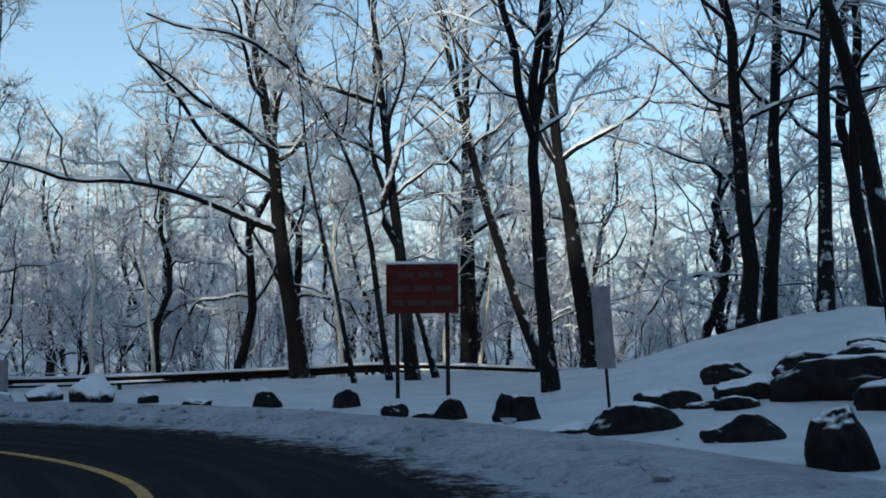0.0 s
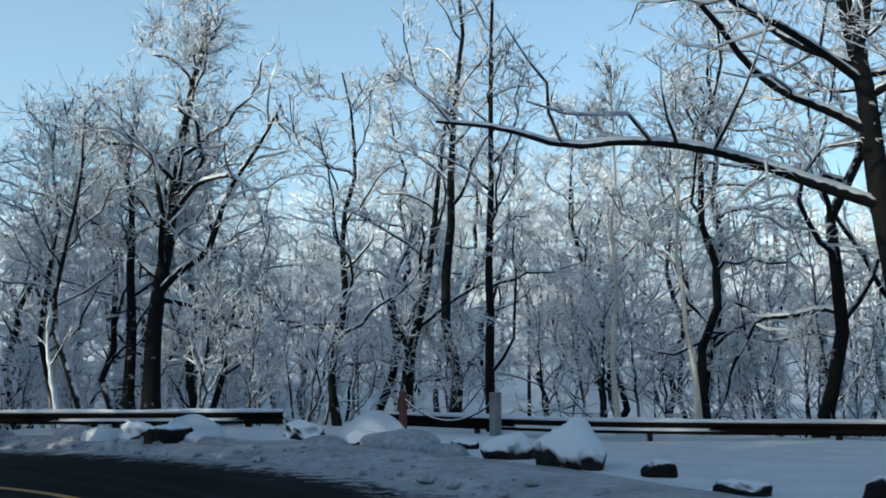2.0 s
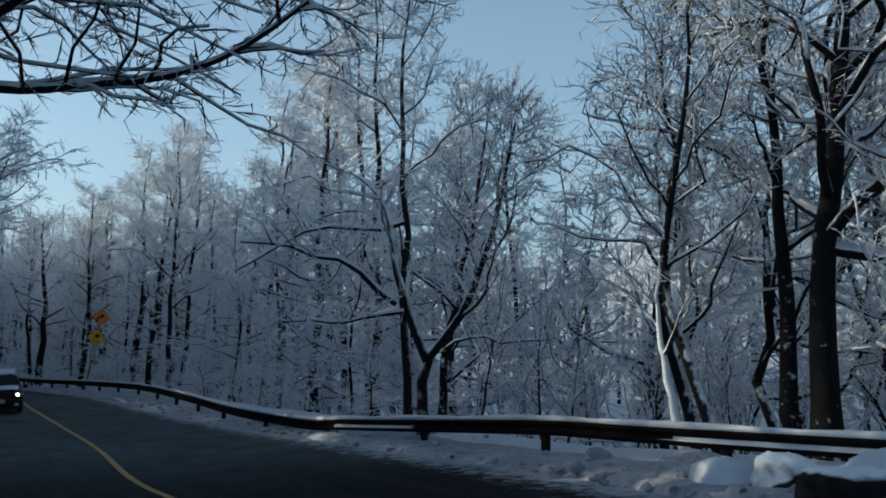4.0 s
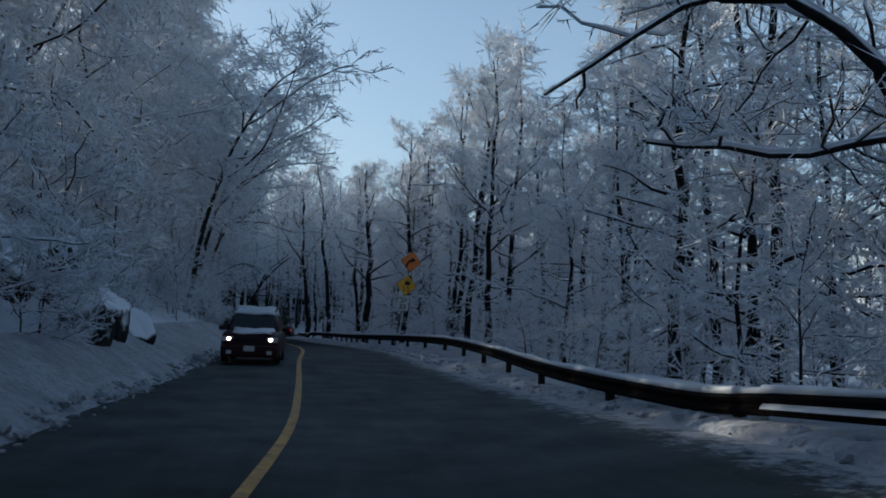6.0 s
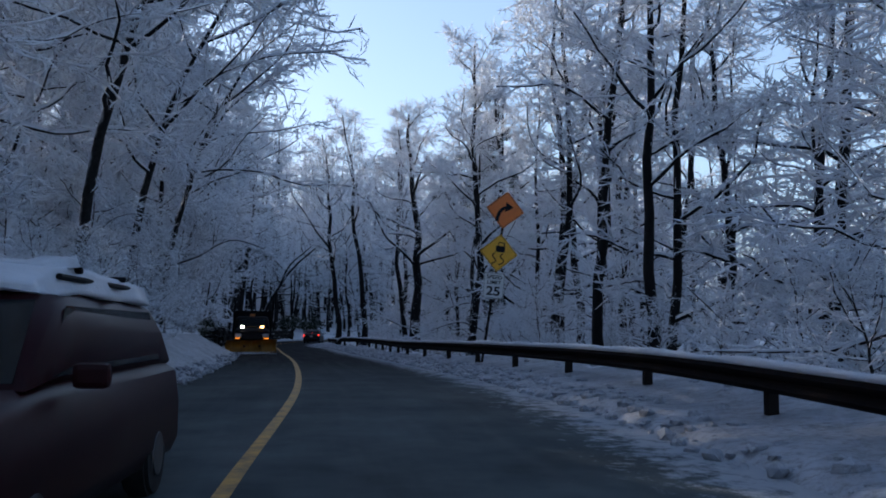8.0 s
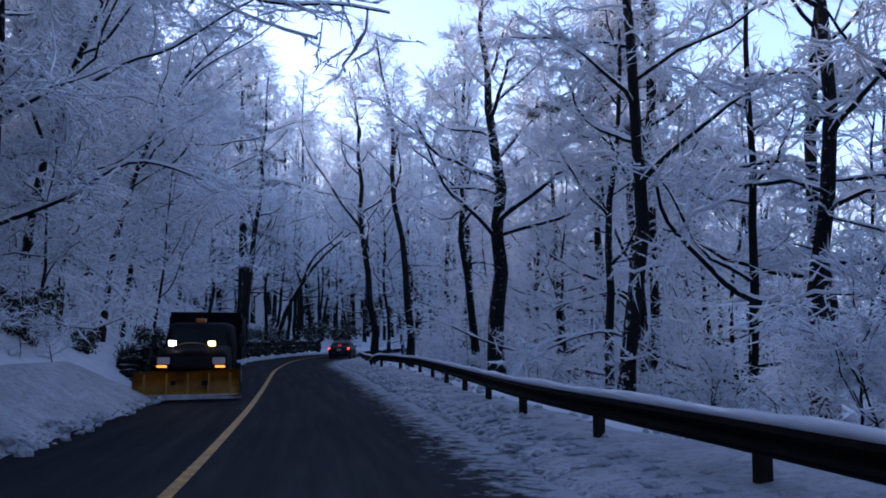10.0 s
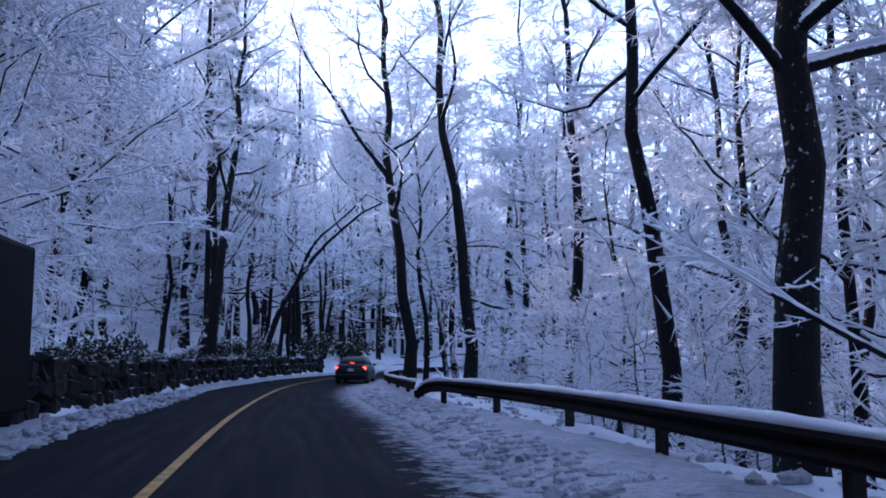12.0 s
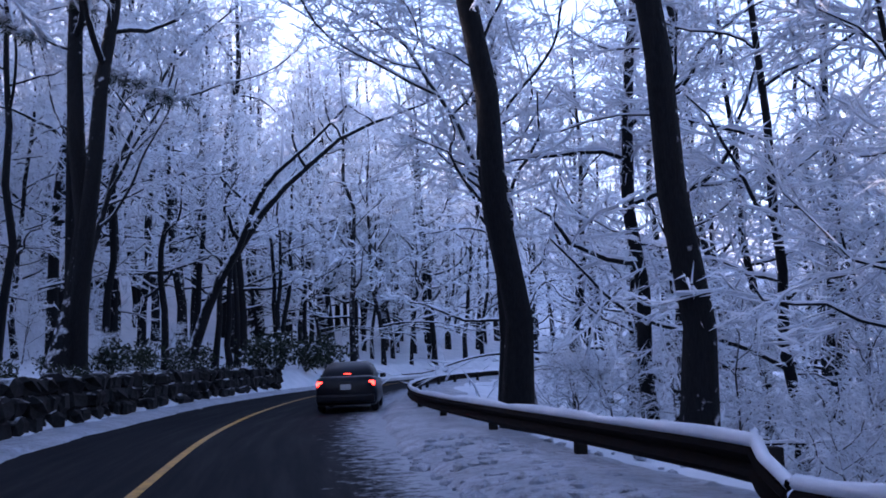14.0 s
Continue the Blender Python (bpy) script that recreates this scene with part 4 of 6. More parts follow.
def pine_boughs(name, x, y, z0, heads, seed, label):
    """A pine with a bare trunk: boughs that droop under tufts of needles with snow on them."""
    rnd = np.random.RandomState(seed)
    wood, tufts, load = Tubes(), Tubes(), Tubes()
    stem = np.array([(0.05 * math.sin(f * 5), 0.05 * math.cos(f * 4), f * z0) for f in np.linspace(0, 1, 10)])
    wood.tube(np.vstack([stem[:1] - (0, 0, 0.5), stem]), np.r_[0.24, np.linspace(0.2, 0.05, 10)], 9)
    a, b, sa, sb = [], [], [], []
    for h, turn, ln in heads:
        out = np.array([math.sin(radians(turn)), math.cos(radians(turn)), 0.1])
        path = bent(rnd, (0, 0, h), out, ln, 8, 0.10, -0.05)
        wood.tube(path, np.linspace(0.05, 0.012, len(path)), 5)
        for f in np.linspace(0.25, 1.0, int(ln * 5)):
            p, e = along(path, min(f, 0.99))
            p = p + rnd.randn(3) * (0.22, 0.22, 0.10)
            n = 46
            d = rnd.randn(n, 3) * 0.55 + e * 0.6 + (0, 0, -0.35)
            d /= np.linalg.norm(d, axis=1)[:, None]
            a.append(np.repeat(p[None], n, 0) + rnd.randn(n, 3) * 0.07)
            b.append(a[-1] + d * (0.28 + 0.16 * rnd.rand(n))[:, None])
            m = 16
            q = p + rnd.randn(m, 3) * (0.14, 0.14, 0.03) + (0, 0, 0.06)
            sa.append(q)
            sb.append(q + np.c_[rnd.randn(m, 2) * 0.16, rnd.randn(m) * 0.03])
    a, b = np.vstack(a), np.vstack(b)
    tufts.spikes(a, b, np.full(len(a), 0.016))
    sa, sb = np.vstack(sa), np.vstack(sb)
    load.spikes(sa, sb, np.full(len(sa), 0.05))
    t = thing(name, pose(x, y, gz(x, y)), label, "tree", "roadside trees")
    taken.append((x, y))
    link("trunk", mesh_of("trunk", *wood.data(), M_BARK), t)
    link("needles", mesh_of("needles", *tufts.data(), M_NEEDLE), t, "dark green needle tufts")
    link("snow_load", mesh_of("snow_load", *load.data(), M_CAP), t, "pads of snow on the boughs")


rp = np.random.RandomState(88)
for x, y, hh, lo, aim in ((-139.4, -32.4, 22, 9.5, 15), (-105.5, 1.6, 19, 11.0, 215)):
    pine_boughs("pine_tree", x, y, hh, [(lo + (hh - lo) * f, aim + rp.randn() * 45, (4.6 - 2.8 * f) * (0.7 + 0.5 * rp.rand())) for f in np.linspace(0, 0.97, 15)], int(x * -7), "tall pine with snow-laden boughs high on a bare trunk")
# trees arching over the straight from both sides
for k, (x, off) in enumerate([(-70, -7.2), (-78, -7.4), (-86, -7.2), (-97, -8.5), (-108, -8.6), (-114, -9), (-124, -9.5), (-146, -9.5), (-139, 6.0)]):
    s = int(np.abs(TRACK[:, 0] - x).argmin())
    px, py, _z = beside(s, off)
    g = 1 if off < 0 else -1
    stand("tree", px, py, "slender tree arching over the road under snow", M_TWIGW, bark=M_LIMB, seed=620 + k, height=14, radius=0.15, trunk=[(0, 0, 0), (0, 0.5 * g, 4), (-0.2, 1.6 * g, 8), (-0.4, 3.6 * g, 11.5), (-0.6, 6.0 * g, 13.2)], first=0.3, limbs=14, limb_len=5.0, sub=7, twigs=7, fine=5, twig_r=0.026, twig_len=1.1, droop=0.2,
          own_limbs=[((0, 1.2 * g, 6.5), (-0.3 + 0.6 * (k % 2), 1.0 * g, 0.6), 7.5, 0.07), ((-0.3, 2.4 * g, 9.5), (0.4 - 0.8 * (k % 2), 1.0 * g, 0.35), 7, 0.06)])


# broad laden trees on the bank, reaching over the road
rb = np.random.RandomState(77)
for k in range(-4, 20):
    s = lane_near(-58 - 3.6 * k, 7.3 - 1.55 * k)
    off = TRACK[s, 5] - (5.2 + 2.2 * rb.rand() if -58 - 3.6 * k > -94 else 4.6 + 2.0 * rb.rand())
    x, y, _z = beside(s, off)
    stand("tree", x, y, "broad tree bowed under heavy snow above the bank", M_TWIGW, bark=M_LADENLIMB, seed=280 + k, height=15 + 4 * rb.rand(), radius=0.13 + 0.06 * rb.rand(), lean=(0.02, 0.07 + 0.05 * rb.rand()), first=0.14, limbs=18, limb_len=5.4, sub=8, twigs=8, fine=6, twig_r=0.03, twig_len=1.1, droop=0.34)


# the wood behind: a few kinds, each copied
def free_spot(rnd, area, gap, left, right):
    """A place in the wood, between these distances left and right of the lane."""
    while True:
        x, y = area[0] + rnd.rand() * (area[1] - area[0]), area[2] + rnd.rand() * (area[3] - area[2])
        d = float(lane_at([(x, y)])[1][0])
        lo, hi = right(x) if d > 0 else left(x)
        if lo < abs(d) < hi and not any((x - a) ** 2 + (y - b) ** 2 < gap * gap for a, b in taken):
            taken.append((x, y))
            return x, y


NEVER = lambda x: (900, 901)


def wood():
    rnd = np.random.RandomState(7)
    bare = [tree_thing("tree", grow(seed=300 + k, height=9.5 + 1.5 * k, radius=0.10 + 0.03 * k, first=0.16, limbs=12, limb_len=5.2, spread=1.0, rise=0.09, sub=7, twigs=6, fine=5, twig_r=0.019, lean=(0.05 * (k - 2), 0.04), wander=0.32, crook=2.6), pose(60 + 5 * k, 60, gz(60 + 5 * k, 60)), BARE, M_TWIGB, group="woodland trees") for k in range(4)]
    laden = [tree_thing("tree", grow(seed=320 + k, height=12 + 2.4 * k, radius=0.10 + 0.03 * k, first=0.1, limbs=15, limb_len=4.4, sub=6, twigs=6, fine=5, twig_r=0.028, twig_len=1.15, droop=0.25, lean=(0.02 * (k - 2), 0.02)), pose(60 + 5 * k, 68, gz(60 + 5 * k, 68)), LADEN, M_TWIGW, group="woodland trees") for k in range(5)]
    shrub = [tree_thing("shrub", grow(seed=340 + k, height=2.6 + k, radius=0.04, first=0.05, limbs=13, limb_len=2.0, sub=5, twigs=4, fine=4, twig_r=0.019, twig_len=0.7, droop=0.15, lean=(0.1 * (k - 1), 0.08)), pose(60 + 5 * k, 74, gz(60 + 5 * k, 74)), "leafless shrub buried in fresh snow", M_TWIGW, M_LIMB, "shrub", "roadside shrubs") for k in range(3)]

    def scatter(kinds, count, area, gap, left, right, scale=(0.8, 1.2)):
        for k in range(count):
            x, y = free_spot(rnd, area, gap, left, right)
            ob = copy_thing(kinds[int(rnd.rand() * len(kinds))], pose(x, y, gz(x, y) - 0.05, 0, 0, rnd.rand() * 360))
            s = scale[0] + rnd.rand() * (scale[1] - scale[0])
            ob.scale = (s, s, s)

    scatter(bare, 60, (-62, 26, 30, 62), 2.4, NEVER, lambda x: (20, 40) if x > -30 else (8, 40))
    scatter(laden, 62, (-150, -48, -18, 34), 2.2, NEVER, lambda x: (9.6, 21))
    scatter(laden, 48, (-158, -30, -50, 12), 2.1, lambda x: (7.6, 20) if x > -92 else (12.0, 24), NEVER)
    scatter(laden, 8, (-34, -4, -20, 10), 3.0, lambda x: (9.5, 30), NEVER)
    scatter(shrub, 60, (-95, -30, -30, 10), 1.1, lambda x: (6.6, 15), NEVER, (0.8, 1.4))
    scatter(shrub, 45, (-95, -34, -12, 12), 0.9, lambda x: (6.0, 8.2), NEVER, (0.3, 0.6))
    scatter(shrub, 28, (-165, -95, -50, -14), 1.5, lambda x: (8.5, 22), NEVER, (0.5, 1.0))
    scatter(shrub, 95, (-150, -40, -20, 30), 1.1, NEVER, lambda x: (7.4, 14), (0.5, 0.95))
    bush = [tree_thing("bush", grow(seed=350 + k, height=3.4 + 0.8 * k, radius=0.05, first=0.04, limbs=9, limb_len=2.8, sub=5, twigs=4, fine=2, twig_r=0.016, twig_len=0.7, wander=0.2, rise=0.14, spread=0.6, lean=(0.16 * (k - 1), 0.06)), pose(60 + 5 * k, 80, gz(60 + 5 * k, 80)), "tangled leafless bush dusted with snow", M_TWIGB, M_LIMB, "bush", "woodland bushes") for k in range(3)]
    scatter(bush, 105, (-48, 22, 23, 56), 1.5, NEVER, lambda x: (22, 36) if x > -8 else (17, 32) if x > -19 else (9.5, 26), (0.7, 1.3))
    scatter(bare, 8, (-10, 40, -60, 12), 3.5, lambda x: (11, 60), lambda x: (9, 60))


wood()


def deep_wood(name, kinds, mat, label, spots, seed):
    """Trees that stand too deep in the wood to count, joined."""
    rnd = np.random.RandomState(seed)
    vs, fs, stem, n = [], [], [], 0
    for x, y in spots(rnd):
        (wv, wf), (cv, cf) = kinds[int(rnd.rand() * len(kinds))][:2]
        a, s = rnd.rand() * 6.28, (0.8 + 0.45 * rnd.rand()) * (1.0 + 0.4 * float(smoothstep(-135, -150, x)))
        r = np.array([[math.cos(a), -math.sin(a), 0], [math.sin(a), math.cos(a), 0], [0, 0, 1]]) * s
        z = gz(x, y) - 0.1
        for v, f, slot in ((wv, wf, 1), (cv, cf, 0)):
            vs.append(v @ r.T + (x, y, z))
            fs += [[i + n for i in q] for q in f]
            n += len(v)
            stem += [slot] * len(f)
    me = mesh_of(name, np.vstack(vs), fs, mat)
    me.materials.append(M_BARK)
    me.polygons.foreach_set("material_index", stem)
    tagged(new(name, me), label, "woodland", kind="stuff")


thin = dict(sub=4, twigs=4, fine=2)
kinds_w = [grow(seed=360 + k, height=12 + 2.2 * k, radius=0.12 + 0.02 * k, first=0.12, limbs=12, limb_len=4.4, twig_r=0.04, twig_len=1.4, droop=0.2, lean=(0.02 * (k - 1), 0.02), **thin) for k in range(4)]
kinds_b = [grow(seed=370 + k, height=10 + 1.6 * k, radius=0.12 + 0.02 * k, first=0.16, limbs=12, limb_len=4.4, twig_r=0.027, twig_len=1.3, lean=(0.05 * (k - 1), 0.03), wander=0.32, crook=2.4, **thin) for k in range(3)]
deep_wood("deep_wood", kinds_w, M_TWIGW, "woodland of snow-laden trees behind the roadside", lambda r: [free_spot(r, (-235, -30, -75, 45), 2.4, lambda x: (19, 38), lambda x: (19, 40)) for _ in range(95)] + [free_spot(r, (-205, -146, -72, -34), 2.0, lambda x: (8, 40), NEVER) for _ in range(75)] + [free_spot(r, (-200, -140, -24, 20), 2.2, NEVER, lambda x: (5, 40)) for _ in range(35)] + [free_spot(r, (-222, -174, -44, -8), 1.8, lambda x: (6.2, 34), NEVER) for _ in range(48)], 8)
# the 16 spots behind the start are unseen trees, added to cast shade
deep_wood("deep_wood", kinds_b, M_TWIGB, "woodland of bare snowy trees across the dale, some unseen for shade", lambda r: [free_spot(r, (-80, 40, 32, 85), 2.4, NEVER, lambda x: (36, 62)) for _ in range(50)] + [free_spot(r, (-30, 40, -75, -10), 3.5, lambda x: (10, 80), lambda x: (10, 80)) for _ in range(16)], 9)


def far_wood():
    """Trees too far off to pick apart: bare stems with snowy boughs, in one mesh."""
    rnd = np.random.RandomState(17)
    tubes, done = Tubes(), 0
    while done < 1000:
        x, y = -330 + rnd.rand() * 420, -150 + rnd.rand() * 330
        i, d = lane_at([(x, y)])
        d = float(d[0])
        if (0 < d < (56 if x > -30 else 34)) or (d < 0 and -d < 30) or d > 130 or d < -75 or (x > -12 and y < 20):
            continue
        z, h = gz(x, y), 11 + rnd.rand() * 7
        r = 0.10 + 0.10 * rnd.rand()
        lx, ly = rnd.randn(2) * 0.04 * h
        top = np.array([x + lx, y + ly, z + h])
        foot = np.array([x, y, z - 0.3])
        tubes.tube((foot, foot * 0.5 + top * 0.5 + (rnd.randn() * 0.2, rnd.randn() * 0.2, 0), top), (r * 1.2, r * 0.8, 0), 4, True)
        for k in range(26):
            f = 0.15 + 0.83 * rnd.rand()
            p = foot + (top - foot) * f
            a, ln = rnd.rand() * 6.28, (1.15 - 0.75 * f) * (2.2 + 2.4 * rnd.rand())
            q = p + np.array([math.cos(a), math.sin(a), 0.15 + 0.6 * rnd.rand()]) * ln
            tubes.tube((p, q), (0.045, 0), 3, True)
            for _ in range(4):
                g = 0.25 + 0.7 * rnd.rand()
                u = p + (q - p) * g
                tubes.tube((u, u + unit(rnd.randn(3) + (q - p) * 0.5) * (0.5 + 0.9 * rnd.rand())), (0.034, 0), 3, True)
        done += 1
    v, f = tubes.data()
    me = mesh_of("far_wood", v, f, M_TWIGW)
    me.materials.append(M_BARK)
    me.polygons.foreach_set("material_index", [int(len(q) == 4) for q in f])
    tagged(new("far_wood", me), "far woodland of bare trees white with snow", "woodland", kind="stuff")


far_wood()


# ---- guard rails ----
def rail(points, name, label, post_every=4.5, snow=True, top=0.68, groove=False):
    """A corrugated steel beam on posts along points x, y, z of the ground."""
    line = smooth_line(points, 0.5)
    t = np.gradient(line[:, :2], axis=0)
    t /= np.linalg.norm(t, axis=1)[:, None]
    side = np.stack([-t[:, 1], t[:, 0]], 1)               # to the left, towards the road
    prof = [(0.0, 0.0), (0.05, -0.03), (0.08, -0.07), (0.05, -0.11), (0.0, -0.155), (0.05, -0.20), (0.08, -0.24), (0.05, -0.28), (0.0, -0.31)]
    ring = prof + [(a - 0.02, b) for a, b in prof[::-1]]
    n, w = len(line), len(ring)
    v = np.array([[(*(line[k, :2] + side[k] * a), line[k, 2] + top + b) for a, b in ring] for k in range(n)]).reshape(-1, 3)
    k = np.arange(n * w).reshape(n, w)
    f = np.stack([k[:-1], np.roll(k[:-1], -1, 1), np.roll(k[1:], -1, 1), k[1:]], -1).reshape(-1, 4)
    r = thing(name, Matrix.Identity(4), label, "guard rail")
    link("beam", mesh_of("beam", v, f.tolist() + [k[0, ::-1].tolist(), k[-1].tolist()], M_STEEL, False), r)
    post = None
    for q in range(2, n - 1, int(post_every / 0.5)):
        yaw = math.degrees(math.atan2(t[q, 1], t[q, 0]))
        x, y = line[q, :2] - side[q] * 0.12
        m = pose(x, y, line[q, 2], 0, 0, yaw)
        if post is None:
            bm = bmesh.new()
            box(bm, -0.07, 0.07, -0.07, 0.07, -0.6, top - 0.02, 0.01)
            post = part("post", bm, M_POST, r)
            post.matrix_local = m
        else:
            o = post.copy()
            scene.collection.objects.link(o)
            o.matrix_local = m
    if snow:
        rnd = np.random.RandomState(len(points))
        h = 0.05 + 0.035 * np.abs(np.sin(np.arange(n) * 0.37)) + rnd.rand(n) * 0.02
        prof2 = lambda hh: [(0.035, -0.02), (0.06, 0.012), (0.042, hh * 0.8), (0.0, hh), (-0.045, hh * 0.7), (-0.06, -0.01)]
        v = np.array([[(*(line[q, :2] + side[q] * a), line[q, 2] + top + 0.004 + b) for a, b in prof2(h[q])] for q in range(n)]).reshape(-1, 3)
        k = np.arange(n * 6).reshape(n, 6)
        f = np.stack([k[:-1, :-1], k[:-1, 1:], k[1:, 1:], k[1:, :-1]], -1).reshape(-1, 4)[:, ::-1]
        if groove:                                         # a thin line of snow in the groove of the beam
            g = np.clip(0.05 * np.sin(np.arange(n) * 0.23 + len(points)) - 0.025 + rnd.rand(n) * 0.015, -0.05, 0.014)
            v2 = np.array([[(*(line[q, :2] + side[q] * a), line[q, 2] + top + b) for a, b in ((-0.005, -0.15 + 0.4 * g[q]), (0.02 + 0.5 * g[q], -0.172 + 0.6 * g[q]), (0.062 + 0.4 * g[q], -0.212 + 0.2 * g[q]), (0.07, -0.235))] for q in range(n)]).reshape(-1, 3)
            k2 = np.arange(n * 4).reshape(n, 4) + len(v)
            f2 = np.stack([k2[:-1, :-1], k2[:-1, 1:], k2[1:, 1:], k2[1:, :-1]], -1).reshape(-1, 4)
            v, f = np.vstack([v, v2]), np.vstack([f, f2])
        tagged(new("snow_ridge", mesh_of("snow_ridge", v, f.tolist(), M_CAP)), "ridge of fresh snow along the guard rail", "snow")


def on_ground(pts, base=None):
    return [(x, y, gz(x, y) if base is None else base(x, y)) for x, y in pts]


def by_road(x, y):
    return float(TRACK[lane_near(x, y), 2]) + 0.02


rail(on_ground([(6, 34.0), (-2.5, 34.9), (-7, 34.3), (-14, 31.5), (-19.7, 28.8)]), "guard_rail", "weathered steel guard rail behind the snow field", top=0.46, groove=True)
rail([(-19.6, 26.2, 0.62), (-25.8, 23.5, 0.5), (-28.5, 22.4, 0.46), (-32.5, 20.7, 0.25), (-35, 19.7, 0.11), (-37.2, 18.8, 0.0)], "guard_rail", "weathered steel guard rail beside the bend", top=0.75, groove=True)
def by_lane(x, y):
    """The rail along the straight stands close to the lane, on a raised shoulder."""
    w = float(smoothstep(-38, -52, x) * smoothstep(-117, -107, x))
    near = TRACK[lane_near(x, y), :2]
    px, py = near + (np.array((x, y)) - near) * (1 - 0.17 * w)
    return float(px), float(py), by_road(x, y) + 0.11 * w


rail([(-37.0, 18.88, 0.07)] + [by_lane(x, y) for x, y in [(-39.5, 18.0), (-45, 16.1), (-53.5, 14.2), (-63, 11.2), (-72.3, 7.4), (-80, 4.1), (-88, 0.5), (-95, -2.0), (-103, -5.0)]] + [(-110, -8.8, by_road(-110, -8.8) + 0.06), (-116, -12.2, by_road(-116, -12.2) + 0.12), (-118.3, -13.45, 0.12), (-119.6, -14.1, -0.05), (-120.5, -14.45, -0.2), (-121.4, -14.78, -0.25)], "guard_rail", "rusty steel guard rail capped with snow, bent at its end")
rail([(-121.42, -14.79, -0.26), (-122.1, -14.95, -0.08), (-122.8, -15.2, -0.02)] + [(x, y, by_road(x, y) - 0.08) for x, y in [(-130.5, -18.4), (-137, -21.0), (-144, -23.0), (-152, -24.6), (-160, -25.6), (-168, -25.4), (-178, -23.2)]], "guard_rail", "rusty steel guard rail curving away with snow on top")


# ---- rocks ----
def rock(name, x, y, w, d, h, seed, label, turn=0.0, sink=0.8, mat=None, z=None, smooth=True):
    rnd = np.random.RandomState(seed)
    bm = bmesh.new()
    bmesh.ops.create_icosphere(bm, subdivisions=4, radius=1)
    ph = rnd.rand(6) * 6
    cuts = [(unit(rnd.randn(3)), 0.62 + 0.25 * rnd.rand()) for _ in range(9)]
    for v in bm.verts:
        p = np.array(v.co)
        for nrm, dist in cuts:
            over = p @ nrm - dist
            if over > 0:
                p = p - nrm * over * 0.85
        p = p * (1 + 0.05 * math.sin(p[0] * 5 + ph[0]) + 0.05 * math.sin(p[1] * 6 + ph[1]) + 0.04 * math.sin(p[2] * 7 + ph[2]) + (0.0 if mat in (M_SNOW, M_BANK) else 0.035 * math.sin(p[0] * 13 + p[2] * 9 + ph[3]) * math.sin(p[1] * 11 + ph[4]) + 0.02 * math.sin(p[0] * 23 - p[1] * 19 + p[2] * 21 + ph[5])))
        v.co = (p[0] * w / 2, p[1] * d / 2, (p[2] + 1 - sink) * h / (2 - sink))
    me = bpy.data.meshes.new(name)
    bm.to_mesh(me)
    bm.free()
    me.materials.append(mat or M_ROCK)
    me.polygons.foreach_set("use_smooth", [smooth] * len(me.polygons))
    ob = new(name, me)
    ob.matrix_world = pose(x, y, gz(x, y) - 0.06 if z is None else z, 0, 0, turn)
    return tagged(ob, label, "rock", "rocks along the road edge")


ROCKS = [(-7.9, 22.7, 0.55, 0.5, 0.36), (-6.3, 21.6, 0.75, 0.5, 0.26), (-4.4, 20.9, 0.7, 0.6, 0.48), (-2.4, 19.6, 0.75, 0.6, 0.5), (-1.1, 17.2, 0.55, 0.5, 0.36), (0.0, 16.3, 0.6, 0.5, 0.45),
         (1.2, 14.8, 0.8, 0.6, 0.55), (2.8, 12.7, 1.5, 0.8, 0.45), (1.95, 12.9, 0.9, 0.5, 0.2), (3.8, 11.1, 1.0, 0.6, 0.4), (4.12, 8.8, 0.75, 0.8, 0.68), (4.9, 8.5, 0.8, 0.7, 0.7), (-0.5, 16.9, 0.5, 0.3, 0.18)]
for k, (x, y, w, d, h) in enumerate(ROCKS):
    rock("rock", x, y, w, d, h, 400 + k, "dark boulder poking out of the snow beside the road", turn=k * 41 % 60 - 20)
rock("boulder", -9.3, 22.7, 1.15, 1.0, 0.8, 430, "rounded boulder with snow on its shoulders", mat=M_SNOWROCK)
rock("boulder", -10.8, 23.1, 1.0, 0.8, 0.55, 431, "low boulder half covered in snow", mat=M_SNOWROCK)
rock("boulder", -19.1, 22.5, 1.3, 1.0, 0.5, 432, "large boulder under a thick snow cap")
rock("boulder", -20.8, 22.9, 1.1, 0.9, 0.55, 433, "boulder under snow beside the rail", mat=M_SNOWROCK)
rock("boulder", -17.2, 24.6, 1.3, 0.9, 0.5, 434, "boulder buried in snow", mat=M_SNOWROCK)
rock("boulder", -15.2, 24.4, 1.0, 0.8, 0.4, 437, "boulder buried in snow", mat=M_SNOWROCK)
rock("boulder", -12.8, 24.6, 0.6, 0.6, 0.3, 438, "small dark rock in the snow")
rock("snow_mound", -21.9, 22.6, 1.3, 0.9, 0.42, 435, "heap of pushed-up snow by the rail", mat=M_SNOW, smooth=True)
rock("snow_mound", -16.2, 25.6, 2.2, 1.2, 0.6, 436, "heap of pushed-up snow by the rail", mat=M_SNOW, smooth=True)
for k, (x, y, w, d, h) in enumerate([(-13.4, 23.4, 1.8, 1.1, 0.45), (-15.0, 22.9, 1.3, 0.9, 0.32), (-11.9, 22.9, 1.1, 0.8, 0.3), (-24.2, 23.3, 1.1, 0.7, 0.34), (-22.9, 22.5, 0.9, 0.7, 0.28), (-17.7, 22.6, 1.1, 0.8, 0.3), (-26.6, 22.7, 0.9, 0.6, 0.28)]):
    rock("snow_mound", x, y, w, d, h, 480 + k, "lumpy heap of ploughed snow by the rail", turn=23 * k, mat=M_BANK, smooth=True)
